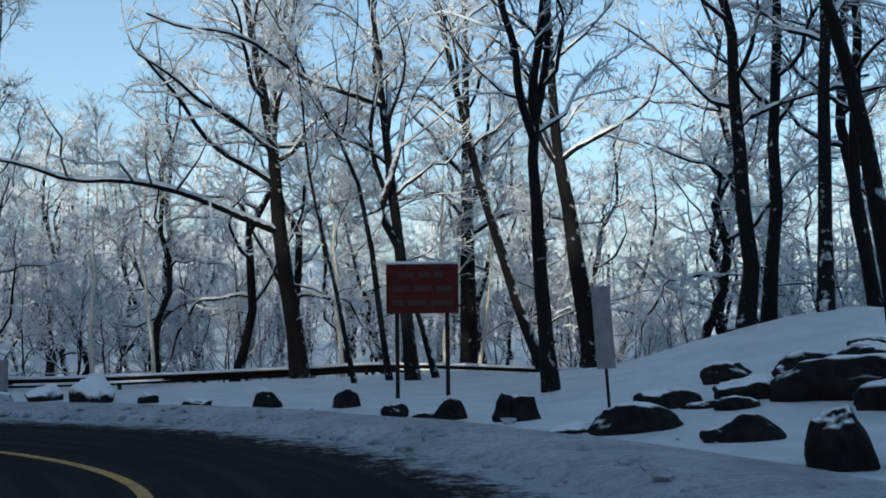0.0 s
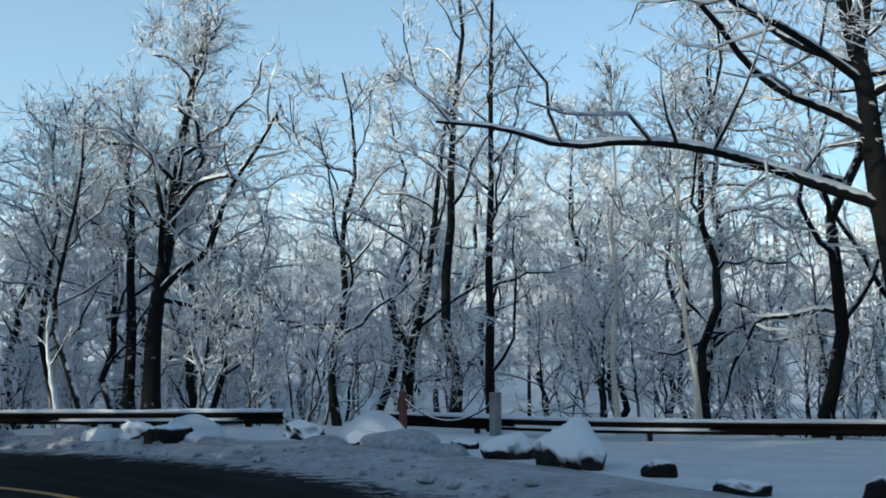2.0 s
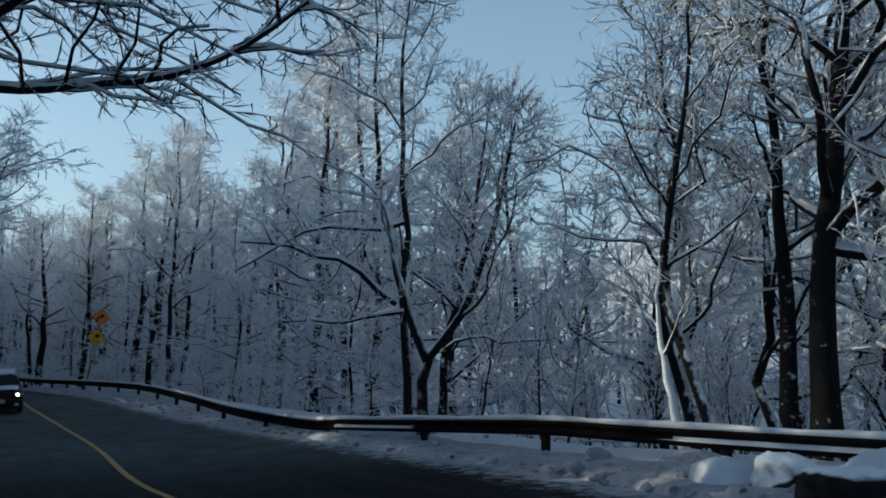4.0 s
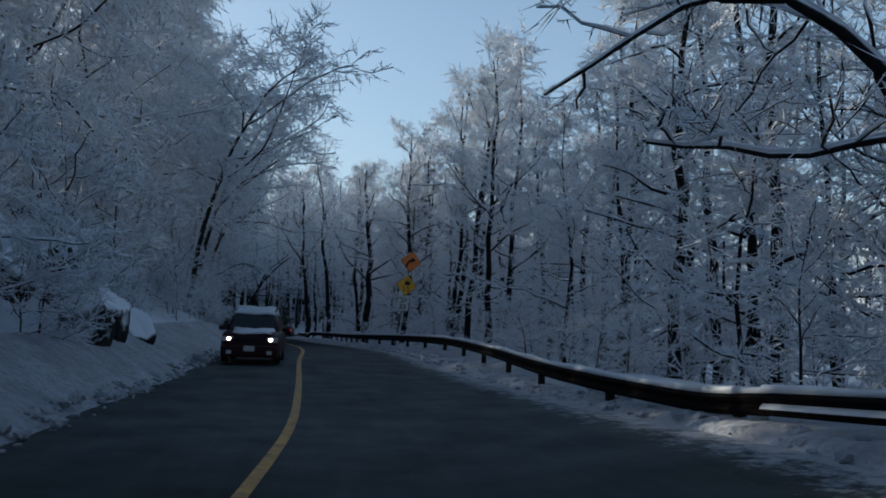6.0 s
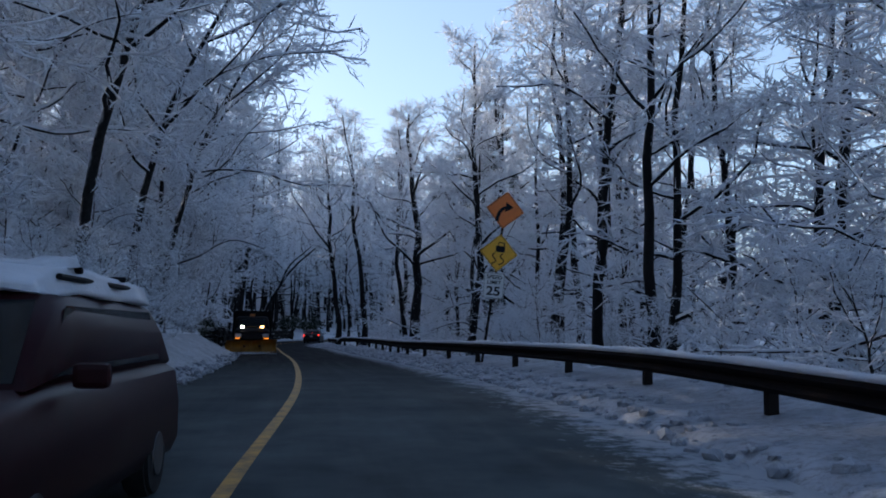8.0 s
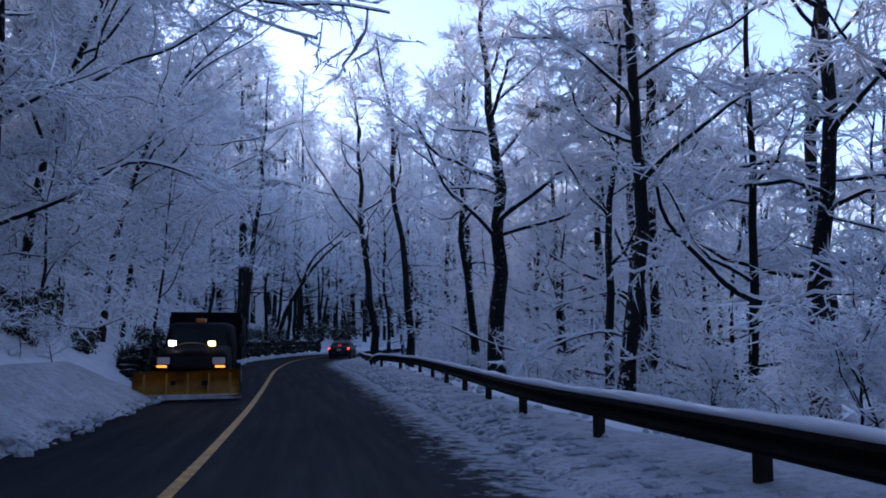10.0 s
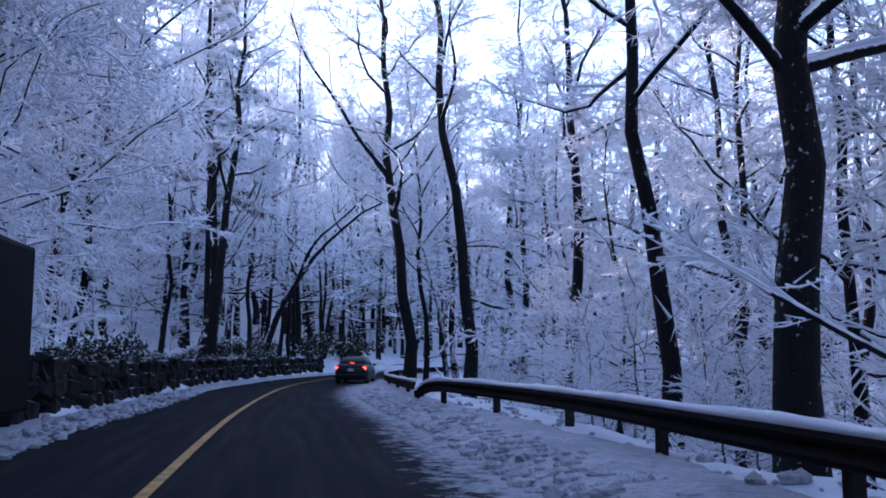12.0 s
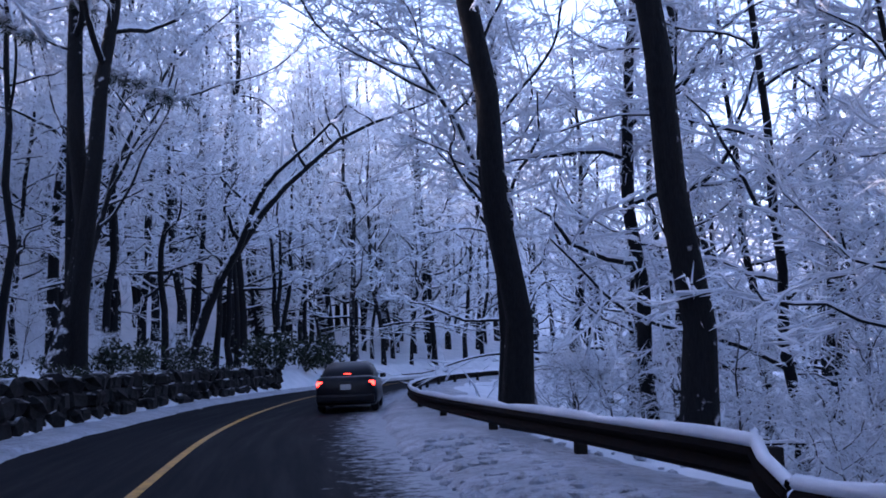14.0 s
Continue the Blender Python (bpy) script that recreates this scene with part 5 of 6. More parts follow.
rock("snow_mound", -18.9, 22.9, 1.5, 1.1, 0.62, 439, "thick cap of snow on the large boulder", mat=M_SNOW, smooth=True, z=gz(-18.9, 22.9) - 0.03)
# ledges on the mound
for k, (x, y, w, d, h) in enumerate([(5.1, 14.8, 1.5, 0.8, 0.42), (6.3, 14.0, 2.9, 1.0, 0.66), (6.3, 15.8, 1.8, 0.8, 0.45), (7.1, 14.9, 1.1, 0.8, 0.6), (3.6, 14.7, 1.2, 0.6, 0.38), (5.2, 17.2, 1.2, 0.7, 0.4), (8.0, 17.2, 1.1, 0.7, 0.4), (7.5, 16.2, 1.3, 0.8, 0.5), (4.5, 13.9, 0.8, 0.5, 0.25), (8.9, 15.6, 1.6, 1.0, 0.7), (6.8, 12.9, 2.0, 0.9, 0.5), (7.9, 13.6, 2.6, 1.0, 0.75), (4.1, 14.3, 0.7, 0.4, 0.2)]):
    rock("rock_ledge", x, y, w, d, h, 440 + k, "dark rock ledge breaking through the snowy mound", turn=-20 + 17 * k % 50)
# outcrop on the left of the straight
for k, (x, y, w, d, h) in enumerate([(-43.2, 5.5, 1.8, 1.2, 1.2), (-45.4, 4.7, 2.2, 1.4, 1.5), (-47.8, 4.1, 1.6, 1.2, 0.9), (-45.6, 2.6, 2.6, 1.8, 1.8), (-42.3, 3.7, 2.0, 1.6, 1.8), (-43.4, 1.6, 2.6, 2.0, 2.2)]):
    rock("rock_outcrop", x, y, w, d, h, 470 + k, "snow-capped rock outcrop on the roadside bank", turn=30 * k, mat=M_SNOWROCK)


# ---- signs ----
def post_of(parent, x, y, z0, z1, r, mat, name="post"):
    bm = bmesh.new()
    box(bm, x - r, x + r, y - r, y + r, z0, z1, r * 0.2)
    return part(name, bm, mat, parent)


def words(text, size, x, z, y, mat, parent, name="lettering", sx=1.0):
    cu = bpy.data.curves.new(name, "FONT")
    cu.body, cu.size, cu.align_x, cu.align_y, cu.extrude = text, size, "CENTER", "CENTER", 0.002
    cu.offset = size * 0.022
    cu.materials.append(mat)
    ob = new(name, cu)
    ob.parent = parent
    ob.matrix_local = pose(x, y, z, 90, 0, 0) @ Matrix.Diagonal((sx, 1, 1, 1))
    return ob


def board(parent, name, pts, z, mat, tilt=0.0, y=0.0, round_by=0.05):
    """A thin metal plate with rounded corners and a black border line."""
    def rounded(q, r):
        out = []
        for k in range(len(q)):
            a, b, c = Vector(q[k - 1]), Vector(q[k]), Vector(q[(k + 1) % len(q)])
            u, w = (a - b).normalized(), (c - b).normalized()
            for f in (0, 0.5, 1):
                p = (b + u * r) * (1 - f) ** 2 + b * 2 * f * (1 - f) + (b + w * r) * f**2
                out.append((p.x, p.y))
        return out

    def shrink(q, f):
        return [(a * f, b * f) for a, b in q]

    bm = bmesh.new()
    slab(bm, rounded(pts, round_by), 0, 0.006)
    p = part(name, bm, mat, parent)
    p.matrix_local = pose(0, y, z, 0, tilt, 0)
    bm = bmesh.new()
    outer, inner = rounded(shrink(pts, 0.955), round_by), rounded(shrink(pts, 0.92), round_by)
    vo, vi = [[bm.verts.new((a, -0.0045, b)) for a, b in q] for q in (outer, inner)]
    for k in range(len(vo)):
        bm.faces.new((vo[k], vo[(k + 1) % len(vo)], vi[(k + 1) % len(vi)], vi[k]))
    part("border", bm, M_BLACK, p)
    return p


def flat(parent, name, polys, mat, y=-0.005):
    bm = bmesh.new()
    for q in polys:
        bm.faces.new([bm.verts.new((a, y, b)) for a, b in q])
    return part(name, bm, mat, parent)


def stroke(path, w):
    """A polygon strip round a line."""
    p = np.array(path, float)
    t = np.gradient(p, axis=0)
    t /= np.linalg.norm(t, axis=1)[:, None]
    n = np.stack([-t[:, 1], t[:, 0]], 1) * w / 2
    return [[tuple(p[k] + n[k]), tuple(p[k] - n[k]), tuple(p[k + 1] - n[k + 1]), tuple(p[k + 1] + n[k + 1])] for k in range(len(p) - 1)]


def road_sign():
    x, y = -76.0, 5.12
    s = thing("road_sign", pose(x, y, -0.18, 0, 8.5, 101.5) @ Matrix.Scale(1.1, 4), "roadside post with orange bend, yellow slippery and speed limit signs", "traffic sign")
    bm = bmesh.new()
    box(bm, -0.035, 0.035, 0.012, 0.07, -0.6, 5.6, 0.006)
    part("post", bm, M_POST, s)
    h = 0.56
    dia = [(0, -h), (h, 0), (0, h), (-h, 0)]
    a = board(s, "bend_sign", dia, 5.08, M_ORANGE, tilt=0.0)
    arc = [(-0.19 + 0.26 * (1 - math.cos(u)), -0.28 + 0.36 * math.sin(u)) for u in np.linspace(0, 1.35, 9)]
    arc = [(-0.19, -0.36)] + arc
    flat(a, "arrow", stroke(arc, 0.10) + [[(0.0, -0.06), (0.0, 0.24), (0.24, 0.10)]], M_BLACK)
    b = board(s, "slippery_sign", dia, 3.82, M_YELLOW, tilt=-1.5)
    car = [[(-0.10, 0.02), (0.17, 0.02), (0.17, 0.20), (-0.10, 0.20)], [(-0.06, 0.20), (-0.03, 0.20), (0.0, 0.30), (-0.03, 0.31)], [(0.12, 0.20), (0.15, 0.20), (0.15, 0.30), (0.12, 0.30)], [(-0.03, 0.285), (0.15, 0.285), (0.15, 0.31), (-0.03, 0.31)]]
    track = lambda x0: [(x0 - 0.07 * math.sin(u * 2.2 + 0.3) - 0.02 * u, -0.02 - 0.11 * u) for u in np.linspace(0, 3.0, 14)]
    flat(b, "skid_symbol", car + stroke(track(-0.09), 0.035) + stroke(track(0.14), 0.035), M_BLACK)
    c = board(s, "speed_sign", [(-0.305, -0.38), (0.305, -0.38), (0.305, 0.38), (-0.305, 0.38)], 2.86, M_WHITE, tilt=-3.0, y=-0.004, round_by=0.04)
    words("SPEED", 0.155, 0, 0.24, -0.006, M_BLACK, c, sx=1.1)
    words("LIMIT", 0.155, 0, 0.085, -0.006, M_BLACK, c, sx=1.1)
    words("25", 0.36, 0, -0.17, -0.006, M_BLACK, c, sx=1.15)


def park_sign():
    x, y = -0.85, 21.9
    g = gz(x, y)
    s = thing("park_sign", pose(x, y, g, 0, 0, 6), "red-brown wooden board on two posts with faded lettering", "sign")
    for px in (-0.62, 0.60):
        post_of(s, px, 0.05, -0.5, 2.6, 0.05, M_POST)
    bm = bmesh.new()
    box(bm, -0.88, 0.88, -0.05, 0.0, 2.02, 3.22, 0.015)
    b = part("board", bm, M_BOARD, s)
    bars = []
    for z, spans in ((2.96, [(-0.55, -0.2), (-0.1, 0.2), (0.28, 0.5)]), (2.62, [(-0.72, -0.3), (-0.22, 0.25), (0.34, 0.72)]), (2.28, [(-0.74, -0.45), (-0.36, 0.1), (0.2, 0.74)])):
        bars += [[(a, z - 0.07), (c, z - 0.07), (c, z + 0.07), (a, z + 0.07)] for a, c in spans]
    flat(b, "lettering", bars, M_LETTER, -0.054)
    bm = bmesh.new()
    box(bm, -0.87, 0.87, -0.06, 0.01, 3.225, 3.29, 0.03)
    ob = part("snow_ridge", bm, M_CAP, None, "strip of snow on the sign board", True)
    ob.matrix_world = pose(x, y, g, 0, 0, 6)
    tagged(ob, category="snow")


def marker_post():
    x, y = 2.75, 15.4
    s = thing("marker_post", pose(x, y, gz(x, y), 0, -3, 0), "pale grey panel on a thin metal post in the snow", "marker post")
    post_of(s, 0, 0.03, -0.4, 1.9, 0.025, M_POST)
    bm = bmesh.new()
    box(bm, -0.16, 0.16, -0.02, 0.0, 0.65, 2.05, 0.01)
    part("panel", bm, M_GREYPOST, s)


road_sign()
park_sign()
marker_post()
for x, y, mat, lab, r in ((-17.7, 28.6, M_REDPOST, "short red-brown wooden post", 0.08), (-15.0, 28.9, M_GREYPOST, "short grey post under snow", 0.11)):
    t = thing("bollard", pose(x, y, gz(x, y)), lab, "post")
    bm = bmesh.new()
    box(bm, -r, r, -r, r, -0.3, 1.05, 0.02)
    part("shaft", bm, mat, t)
ch = thing("chain", pose(0, 0, 0), "sagging snow-covered chain between two posts", "chain")
cz = gz(-16.3, 28.7)
ct = Tubes()
ct.tube([(-17.7 + 2.7 * f, 28.6 + 0.3 * f, cz + 0.85 - 2.2 * f * (1 - f)) for f in np.linspace(0, 1, 12)], [0.03] * 12, 6)
link("strand", mesh_of("strand", ct.data()[0], ct.data()[1], M_LIMB), ch)


# ---- vehicles ----
def loft(bm, sections):
    """Skin over cross-sections: each is y and a closed list of x, z."""
    rings = [[bm.verts.new((x, y, z)) for x, z in pts] for y, pts in sections]
    n = len(rings[0])
    for a, b in zip(rings, rings[1:]):
        for k in range(n):
            bm.faces.new((a[k], a[(k + 1) % n], b[(k + 1) % n], b[k]))
    bm.faces.new(rings[0][::-1])
    bm.faces.new(rings[-1])
    bmesh.ops.recalc_face_normals(bm, faces=bm.faces[:])
    return bm


def shell(w, z0, z1, tuck=0.9, r=0.08):
    """Half-rounded car section."""
    h = w / 2
    return [(-h * 0.94, z0), (h * 0.94, z0), (h, z0 + r * 1.5), (h, z0 + (z1 - z0) * 0.55), (h * (tuck + 0.06), z1 - r), (h * tuck - r, z1), (-(h * tuck - r), z1), (-h * (tuck + 0.06), z1 - r), (-h, z0 + (z1 - z0) * 0.55), (-h, z0 + r * 1.5)]


def wheel(parent, x, y, r, w=0.2):
    bm = bmesh.new()
    bmesh.ops.create_cone(bm, cap_ends=True, segments=24, radius1=r, radius2=r, depth=w, matrix=pose(x, y, r, 0, 90, 0))
    bmesh.ops.bevel(bm, geom=[e for e in bm.edges if e.calc_length() < r * 0.4], offset=0.03, segments=2, affect="EDGES")
    t = part("wheel", bm, M_TYRE, parent, smooth=False)
    bm = bmesh.new()
    bmesh.ops.create_cone(bm, cap_ends=True, segments=20, radius1=r * 0.62, radius2=r * 0.5, depth=w + 0.03, matrix=pose(x, y, r, 0, 90 if x > 0 else -90, 0))
    part("rim", bm, M_RIM, t)
    return t


def lamp(parent, name, x, y, z, w, h, mat, d=0.05):
    bm = bmesh.new()
    box(bm, x - w / 2, x + w / 2, y - d / 2, y + d / 2, z - h / 2, z + h / 2, min(w, h) * 0.25)
    return part(name, bm, mat, parent)


def pane(parent, pts, name="window"):
    bm = bmesh.new()
    bm.faces.new([bm.verts.new(p) for p in pts])
    bmesh.ops.solidify(bm, geom=bm.faces[:], thickness=0.012)
    return part(name, bm, M_GLASS, parent)


def sedan(m, paint, label):
    """Front towards +y, seen from behind."""
    c = thing("car", m, label, "car")
    W = 1.78
    bm = bmesh.new()
    loft(bm, [(-2.35, shell(W * 0.86, 0.42, 0.86)), (-2.28, shell(W * 0.95, 0.26, 1.0)), (-1.95, shell(W, 0.2, 1.04)), (-1.2, shell(W, 0.2, 1.02)), (0.9, shell(W, 0.2, 0.98)), (1.5, shell(W, 0.2, 0.93)), (2.05, shell(W * 0.95, 0.22, 0.82)), (2.3, shell(W * 0.85, 0.28, 0.7))])
    part("body", bm, paint, c, smooth=True)
    bm = bmesh.new()
    loft(bm, [(-1.75, shell(W * 0.86, 0.95, 1.03, 0.9, 0.03)), (-1.05, shell(W * 0.84, 0.95, 1.42, 0.78, 0.06)), (-0.2, shell(W * 0.84, 0.95, 1.46, 0.78, 0.06)), (0.45, shell(W * 0.84, 0.95, 1.42, 0.78, 0.06)), (1.25, shell(W * 0.86, 0.92, 0.98, 0.9, 0.03))])
    part("cabin", bm, paint, c, smooth=True)
    pane(c, [(-0.66, -1.72, 1.045), (0.66, -1.72, 1.045), (0.54, -1.10, 1.385), (-0.54, -1.10, 1.385)], "rear_window")
    for sx in (-1, 1):
        pane(c, [(sx * 0.748, -1.05, 1.04), (sx * 0.748, 0.85, 1.02), (sx * 0.66, 0.42, 1.36), (sx * 0.66, -0.95, 1.36)], "side_window")
        lamp(c, "tail_light", sx * 0.70, -2.31, 0.83, 0.26, 0.14, M_RED)
        lamp(c, "mirror", sx * 0.95, 0.72, 1.0, 0.18, 0.13, paint, 0.1)
        for y in (-1.38, 1.4):
            wheel(c, sx * (W / 2 - 0.11), y, 0.315)
    lamp(c, "brake_light", 0, -1.62, 1.09, 0.22, 0.035, M_RED)
    lamp(c, "number_plate", 0, -2.35, 0.74, 0.32, 0.16, M_LENS, 0.02)
    bm = bmesh.new()
    box(bm, -0.82, 0.82, -2.43, -2.25, 0.30, 0.52, 0.05)
    part("bumper", bm, paint, c)
    return c


def suv(m, paint, label):
    """An estate car; front towards +y."""
    c = thing("car", m, label, "car")
    W = 1.76
    bm = bmesh.new()
    loft(bm, [(-2.25, shell(W * 0.9, 0.34, 0.95)), (-2.1, shell(W, 0.26, 1.02)), (0.8, shell(W, 0.26, 1.0)), (1.3, shell(W, 0.26, 0.98)), (1.75, shell(W * 0.99, 0.24, 0.94)), (2.02, shell(W * 0.96, 0.22, 0.87, 0.86, 0.1)), (2.18, shell(W * 0.9, 0.22, 0.79, 0.82, 0.1)), (2.27, shell(W * 0.8, 0.24, 0.70, 0.8, 0.1))])
    part("body", bm, paint, c, smooth=True)
    bm = bmesh.new()
    loft(bm, [(-2.18, shell(W * 0.88, 0.97, 1.06, 0.9, 0.03)), (-1.9, shell(W * 0.86, 0.95, 1.50, 0.8, 0.06)), (0.25, shell(W * 0.86, 0.95, 1.53, 0.8, 0.06)), (0.5, shell(W * 0.86, 0.95, 1.48, 0.8, 0.06)), (1.28, shell(W * 0.88, 0.93, 0.99, 0.9, 0.03))])
    part("cabin", bm, paint, c, smooth=True)
    pane(c, [(-0.70, 1.25, 1.01), (0.70, 1.25, 1.01), (0.56, 0.56, 1.45), (-0.56, 0.56, 1.45)], "windscreen")
    for sx in (-1, 1):
        pane(c, [(sx * 0.765, -1.8, 1.04), (sx * 0.765, 0.9, 1.02), (sx * 0.685, 0.42, 1.42), (sx * 0.685, -1.75, 1.42)], "side_window")
        hl = lamp(c, "headlight", sx * 0.64, 2.14, 0.72, 0.34, 0.15, M_LENS, 0.16)
        lamp(hl, "bulb", sx * 0.60, 2.225, 0.72, 0.10, 0.09, M_LAMP, 0.03)
        lamp(hl, "turn_light", sx * 0.755, 2.2, 0.72, 0.07, 0.09, M_BEACON, 0.04)
        lamp(c, "mirror", sx * 0.96, 0.80, 1.03, 0.2, 0.14, paint, 0.1)
        lamp(c, "fog_light", sx * 0.58, 2.315, 0.34, 0.16, 0.12, M_LENS)
        bm = bmesh.new()
        rod(bm, (sx * 0.60, -1.6, 1.60), (sx * 0.60, 0.3, 1.60), 0.02)
        part("roof_rail", bm, M_BLACK, c)
        for y in (-1.35, 1.38):
            wheel(c, sx * (W / 2 - 0.11), y, 0.33)
    for y in (-1.2, -0.1):
        bm = bmesh.new()
        rod(bm, (-0.62, y, 1.66), (0.62, y, 1.66), 0.022)
        part("roof_bar", bm, M_BLACK, c)
    bm = bmesh.new()
    box(bm, -0.40, 0.40, 2.22, 2.285, 0.62, 0.76, 0.02)
    part("grille", bm, M_BLACK, c)
    lamp(c, "number_plate", 0, 2.335, 0.46, 0.32, 0.16, M_LENS, 0.02)
    bm = bmesh.new()
    box(bm, -0.83, 0.83, 2.12, 2.33, 0.20, 0.55, 0.09)
    part("bumper", bm, paint, c)
    for nm, sec, lab in (("snow_sheet", [(-1.85, [(-0.64, 1.49), (0.64, 1.49), (0.60, 1.63), (-0.60, 1.63)]), (0.3, [(-0.64, 1.50), (0.64, 1.50), (0.58, 1.68), (-0.58, 1.68)]), (0.52, [(-0.6, 1.49), (0.6, 1.49), (0.55, 1.53), (-0.55, 1.53)])], "thick snow on the car roof"),
                         ("snow_sheet", [(1.25, [(-0.62, 1.0), (0.5, 1.0), (0.46, 1.05), (-0.58, 1.05)]), (1.7, [(-0.66, 0.95), (0.56, 0.95), (0.52, 1.03), (-0.6, 1.03)]), (2.05, [(-0.6, 0.89), (0.5, 0.89), (0.45, 0.93), (-0.55, 0.93)])], "patchy snow lying on the bonnet"),
                         ("snow_ridge", [(-0.24, [(-0.6, 1.66), (0.6, 1.66), (0.57, 1.73), (-0.57, 1.73)]), (0.04, [(-0.6, 1.66), (0.6, 1.66), (0.57, 1.73), (-0.57, 1.73)])], "ridge of snow on the roof bar")):
        bm = loft(bmesh.new(), sec)
        bmesh.ops.subdivide_edges(bm, edges=bm.edges[:], cuts=4, use_grid_fill=True)
        rnd = np.random.RandomState(5)
        for v in bm.verts:
            v.co += Vector((0.05 * math.sin(v.co.y * 9 + v.co.x * 4), 0.04 * math.sin(v.co.x * 11), 0.022 * math.sin(v.co.x * 7 + v.co.y * 8) + 0.006 * rnd.randn()))
        ob = part(nm, bm, M_CAP, None, lab, True)
        ob.matrix_world = m
        tagged(ob, category="snow")
    return c


def plough_truck(m):
    """Front towards +y, blade lowered."""
    c = thing("plough_truck", m, "dark snow plough truck with a yellow blade, lamps lit", "truck")
    W = 2.1
    bm = bmesh.new()
    loft(bm, [(0.2, shell(W * 0.9, 0.7, 1.45)), (1.0, shell(W * 0.92, 0.65, 1.42)), (2.3, shell(W * 0.9, 0.62, 1.32)), (2.5, shell(W * 0.86, 0.66, 1.2))])
    part("bonnet", bm, M_TRUCK, c, smooth=True)
    bm = bmesh.new()
    loft(bm, [(-1.2, shell(W * 0.92, 0.7, 2.05, 0.88)), (0.2, shell(W * 0.92, 0.7, 2.08, 0.84)), (0.45, shell(W * 0.92, 0.7, 1.98, 0.84)), (0.95, shell(W * 0.92, 0.7, 1.42, 0.9, 0.05))])
    part("cab", bm, M_TRUCK, c, smooth=True)
    pane(c, [(-0.82, 0.97, 1.44), (0.82, 0.97, 1.44), (0.72, 0.50, 1.95), (-0.72, 0.50, 1.95)], "windscreen")
    bm = bmesh.new()
    box(bm, -1.1, 1.1, -3.5, -1.3, 0.95, 2.3, 0.04)
    part("dump_bed", bm, M_TRUCK, c)
    bm = bmesh.new()
    box(bm, -0.45, 0.45, -3.5, 2.3, 0.5, 0.75, 0.03)
    part("chassis", bm, M_BLACK, c)
    for sx in (-1, 1):
        pane(c, [(sx * 0.935, -1.0, 1.42), (sx * 0.935, 0.7, 1.42), (sx * 0.875, 0.3, 1.92), (sx * 0.875, -1.0, 1.92)], "side_window")
        hl = lamp(c, "headlight", sx * 0.72, 2.5, 1.02, 0.34, 0.2, M_LENS)
        lamp(hl, "turn_light", sx * 0.76, 2.52, 0.87, 0.26, 0.055, M_AMBER)
        bm = bmesh.new()
        rod(bm, (sx * 0.52, 2.45, 1.0), (sx * 0.52, 2.35, 1.42), 0.025)
        ar = part("lamp_arm", bm, M_BLACK, c)
        lamp(ar, "plough_lamp", sx * 0.52, 2.38, 1.48, 0.19, 0.14, M_LAMP if sx > 0 else M_WARM, 0.12)
        lamp(c, "mirror", sx * 1.22, 0.75, 1.55, 0.16, 0.34, M_BLACK, 0.1)
        for y in (-2.5, 1.55):
            wheel(c, sx * (W / 2 - 0.16), y, 0.42, 0.28)
    bm = bmesh.new()
    box(bm, -0.14, 0.14, 0.0, 0.2, 2.09, 2.2, 0.03)
    part("beacon", bm, M_BEACON, c)
    bm = bmesh.new()
    box(bm, -0.5, 0.5, 2.46, 2.54, 0.82, 1.12, 0.03)
    part("grille", bm, M_BLACK, c)
    bm = bmesh.new()
    box(bm, -0.98, 0.98, 2.42, 2.62, 0.52, 0.74, 0.04)
    part("bumper", bm, M_BLACK, c)
    bm = bmesh.new()
    box(bm, -1.06, 1.06, -1.36, -1.28, 1.6, 2.42, 0.02)
    part("headboard", bm, M_TRUCK, c)
    # curved blade
    bm = bmesh.new()
    rows = []
    for u in np.linspace(-1, 1, 11):
        rows.append([bm.verts.new((u * 1.38, 3.15 + 0.06 * u * u - 0.28 * math.sin(math.pi * f) - 0.02, 0.10 + (0.66 + 0.08 * (u < 0) * -u) * f)) for f in np.linspace(0, 1, 8)])
    for a, b in zip(rows, rows[1:]):
        for k in range(7):
            bm.faces.new((a[k], a[k + 1], b[k + 1], b[k]))
    bmesh.ops.solidify(bm, geom=bm.faces[:], thickness=0.03)
    bmesh.ops.rotate(bm, verts=bm.verts[:], cent=(0, 3.1, 0), matrix=Matrix.Rotation(radians(17), 3, "Z"))
    b = part("blade", bm, M_PLOUGH, c, "worn yellow plough blade", True)
    bm = bmesh.new()
    box(bm, -1.4, 1.4, 3.08, 3.13, 0.03, 0.16, 0.01)
    bmesh.ops.rotate(bm, verts=bm.verts[:], cent=(0, 3.1, 0), matrix=Matrix.Rotation(radians(17), 3, "Z"))
    part("cutting_edge", bm, M_BANK, b, "cutting edge caked with packed snow")
    cable = Tubes()
    cable.tube([(0.5 - f, 2.44, 1.40 + 0.10 * math.sin(math.pi * f)) for f in np.linspace(0, 1, 9)], [0.014] * 9, 6)
    link("cable", mesh_of("cable", *cable.data(), M_PLOUGH), c, "yellow cable strung between the lamps")
    for u in (-1.1, -0.55, 0.0, 0.55, 1.1):
        bm = bmesh.new()
        box(bm, u - 0.02, u + 0.02, 3.02, 3.1, 0.16, 0.7, 0.008)
        bmesh.ops.rotate(bm, verts=bm.verts[:], cent=(0, 3.1, 0), matrix=Matrix.Rotation(radians(17), 3, "Z"))
        part("rib", bm, M_PLOUGH, b)
    for sx in (-0.4, 0.4):
        bm = bmesh.new()
        box(bm, sx - 0.06, sx + 0.06, 2.4, 3.0, 0.4, 0.52, 0.01)
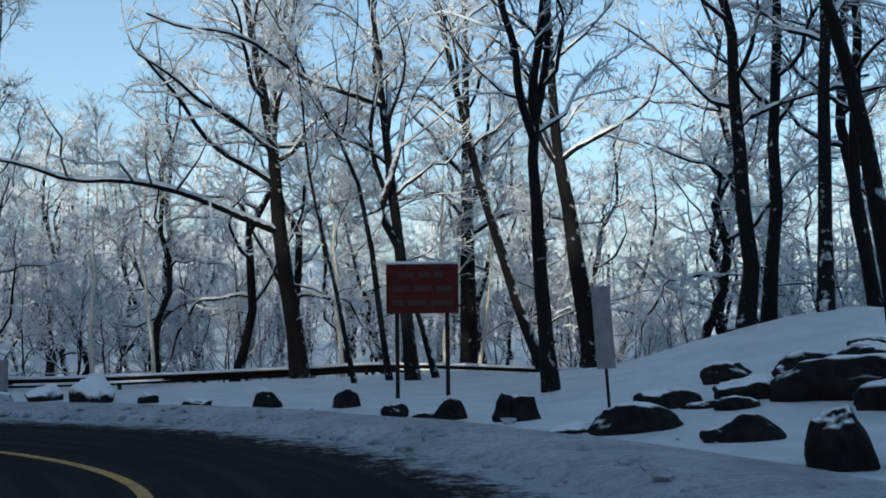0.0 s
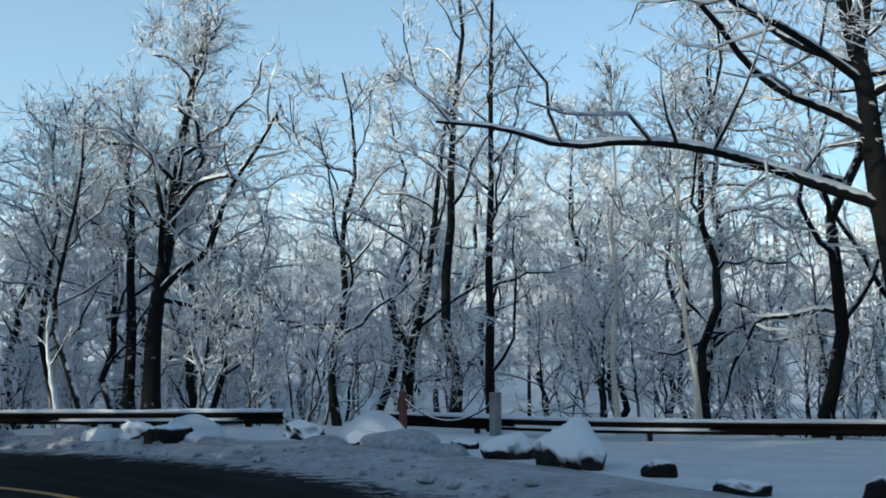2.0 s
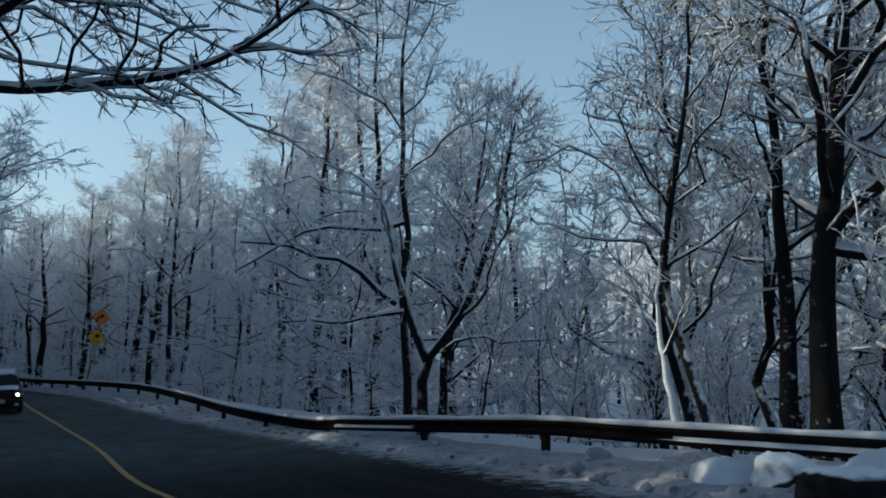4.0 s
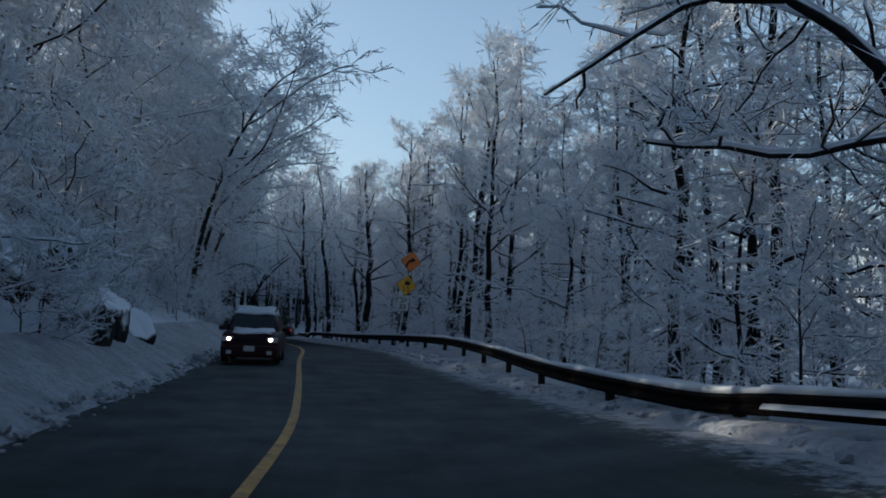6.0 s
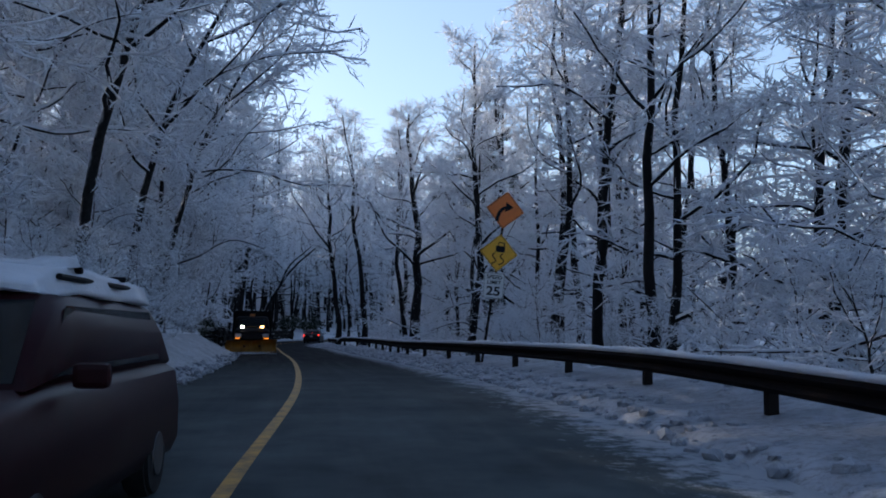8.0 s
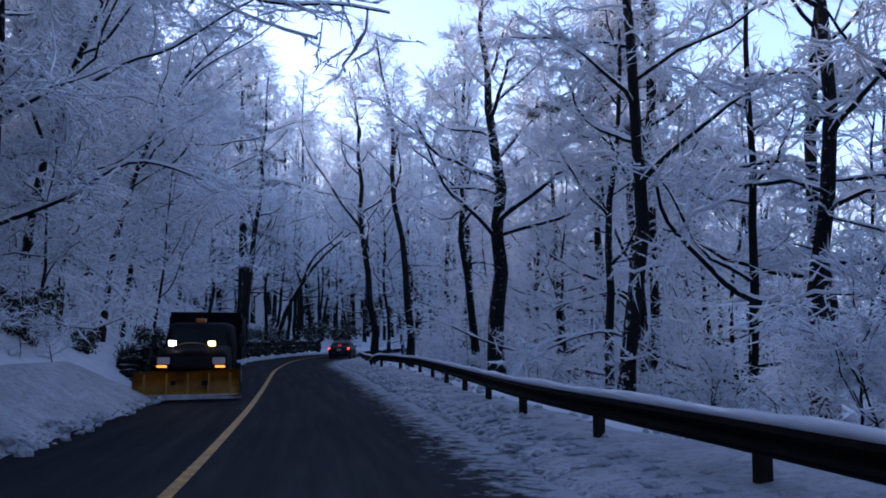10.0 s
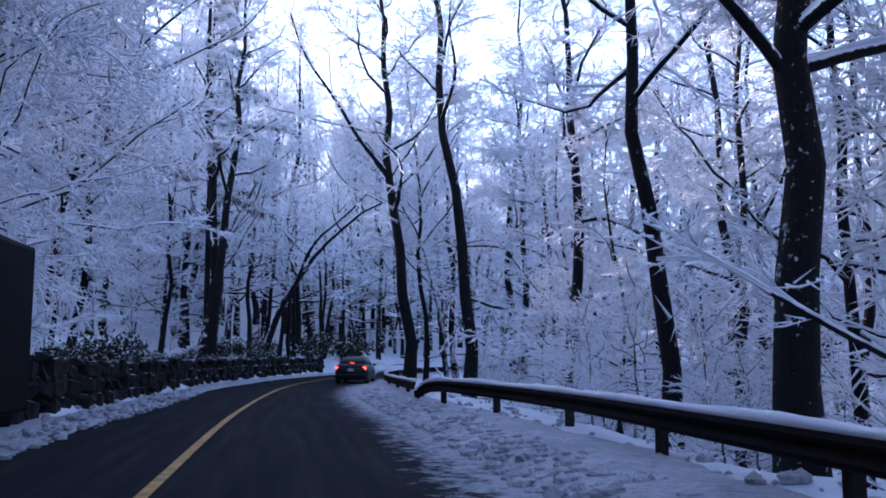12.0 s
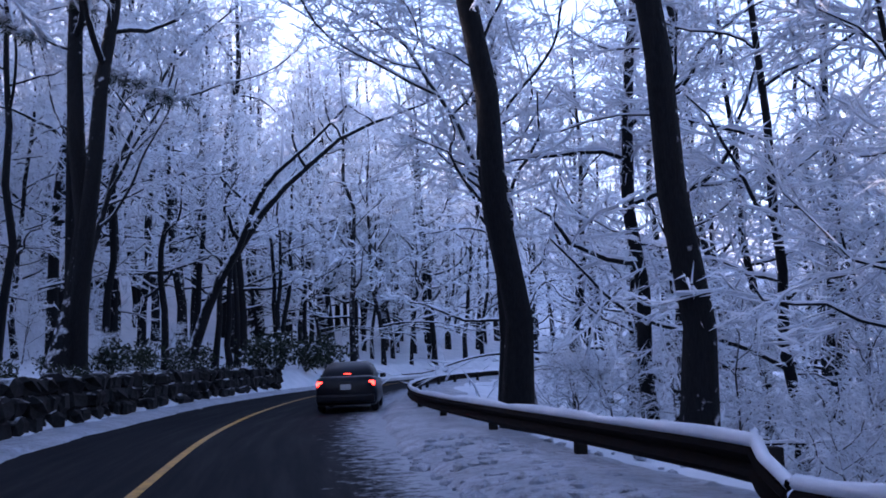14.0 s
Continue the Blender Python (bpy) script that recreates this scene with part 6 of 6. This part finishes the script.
        part("push_arm", bm, M_BLACK, c)
    return c


def on_lane(x, y, off, back=False):
    s = lane_near(x, y)
    px, py, pz = beside(s, off)
    yaw = math.degrees(math.atan2(-TAN[s, 0], TAN[s, 1])) + (180 if back else 0)
    return pose(px, py, pz + 0.02, 0, 0, yaw)


sedan(on_lane(-142.0, -25.2, 0.75), M_CARDARK, "dark sedan with lit tail lights driving ahead")
suv(on_lane(-53.5, 9.0, -3.0, True), M_CARRED, "dark maroon estate car with snow on its roof")
plough_truck(on_lane(-96.8, -8.1, -3.3, True))


# ---- dry stone wall on the left, laid stone by stone ----
def stone_wall():
    rnd = np.random.RandomState(21)
    w = thing("stone_wall", Matrix.Identity(4), "low dark dry stone wall flecked with snow", "wall", kind="structure")
    kinds = []
    for k in range(6):
        bm = bmesh.new()
        bmesh.ops.create_cube(bm, size=1)
        bmesh.ops.bevel(bm, geom=bm.edges[:], offset=0.2, segments=1, affect="EDGES")
        for v in bm.verts:
            v.co = Vector(v.co) * (1 + 0.0) + Vector(rnd.randn(3) * 0.06)
        me = bpy.data.meshes.new("stone")
        bm.to_mesh(me)
        bm.free()
        me.materials.append(M_STONE)
        kinds.append(me)
    s0, s1 = lane_near(-98.6, -8.9), lane_near(-164, -29)
    made, s = 0, float(s0)
    while s < s1:
        wide = 0.62 + rnd.rand() * 0.4
        i = int(s)
        far = (s - s0) / (s1 - s0)
        start = min(1.0, (s - s0) / 8 + 0.45)
        for row in range(3):
            off = TRACK[i, 5] - 1.3 - 0.06 * row + rnd.randn() * 0.06
            x, y, z = beside(i, off)
            h = (0.42 if row < 2 else 0.30 + 0.24 * rnd.rand()) * start
            ob = new("stone", kinds[rnd.randint(6)])
            ob.parent = w
            yaw = math.degrees(math.atan2(TAN[i, 1], TAN[i, 0]))
            ob.matrix_local = pose(x, y, z + 0.06 + (row + 0.5) * 0.42 * start, rnd.randn() * 6, rnd.randn() * 6, yaw + rnd.randn() * 7) @ Matrix.Diagonal((wide * 1.08, 0.55 + 0.1 * rnd.rand(), h * 1.12, 1))
            made += 1
        s += wide / 0.5


stone_wall()


# ---- dark evergreen shrubs ----
def evergreen(name, x, y, size, seed, label):
    rnd = np.random.RandomState(seed)
    t = thing(name, pose(x, y, gz(x, y)), label, "shrub", "evergreen shrubs")
    st = Tubes()
    v, f = [], []
    for k in range(11):
        a = rnd.rand() * 6.28
        tip = np.array([math.cos(a) * size * (0.3 + 0.5 * rnd.rand()), math.sin(a) * size * (0.3 + 0.5 * rnd.rand()), size * (0.5 + 0.6 * rnd.rand())])
        st.tube((np.zeros(3) - (0, 0, 0.1), tip * (0.5, 0.5, 0.6), tip), (0.03, 0.02, 0.01), 4)
        for _ in range(80):
            c = tip * (0.45 + 0.6 * rnd.rand()) + rnd.randn(3) * size * 0.16
            u = unit(rnd.randn(3) + (0, 0, -0.3)) * 0.085 * size
            w = unit(np.cross(u, rnd.randn(3))) * 0.04 * size
            n = len(v)
            v += [c - u, c + w, c + u, c - w]
            f.append((n, n + 1, n + 2, n + 3))
    link("stem", mesh_of("stem", st.data()[0], st.data()[1], M_LIMB), t)
    link("foliage", mesh_of("foliage", np.array(v), f, M_LEAF, False), t)


rs = np.random.RandomState(31)
for k in (0, 1, 2, 4, 6, 7, 9, 10, 11, 12, 13, 14, 19, 24):
    s = lane_near(-93 - 2.5 * k, -7 - 1.05 * k)
    x, y, _z = beside(s, TRACK[s, 5] - 2.2 - rs.rand() * 1.6)
    evergreen("evergreen_shrub", x, y, 0.6 + 0.5 * rs.rand(), 500 + k, "dark evergreen shrub dusted with snow above the wall")
for k, (x, y, s) in enumerate([(-163, -36, 1.8), (-166, -36.5, 2.0), (-170, -36, 1.7), (-174, -36, 1.9), (-156, -36.5, 1.3), (-149, -35.5, 1.2), (-146, -35, 1.1)]):
    evergreen("evergreen_shrub", x, y, s, 540 + k, "large dark evergreen shrub at the edge of the wood")
# low brush on top of the wall
for k in range(34):
    s = lane_near(-99.5 - 1.75 * k, -9.2 - 0.72 * k)
    x, y, _z = beside(s, TRACK[s, 5] - 1.5 - 0.5 * rs.rand())
    evergreen("evergreen_shrub", x, y, 0.38 + 0.3 * rs.rand(), 560 + k, "low dark brush growing over the stone wall")
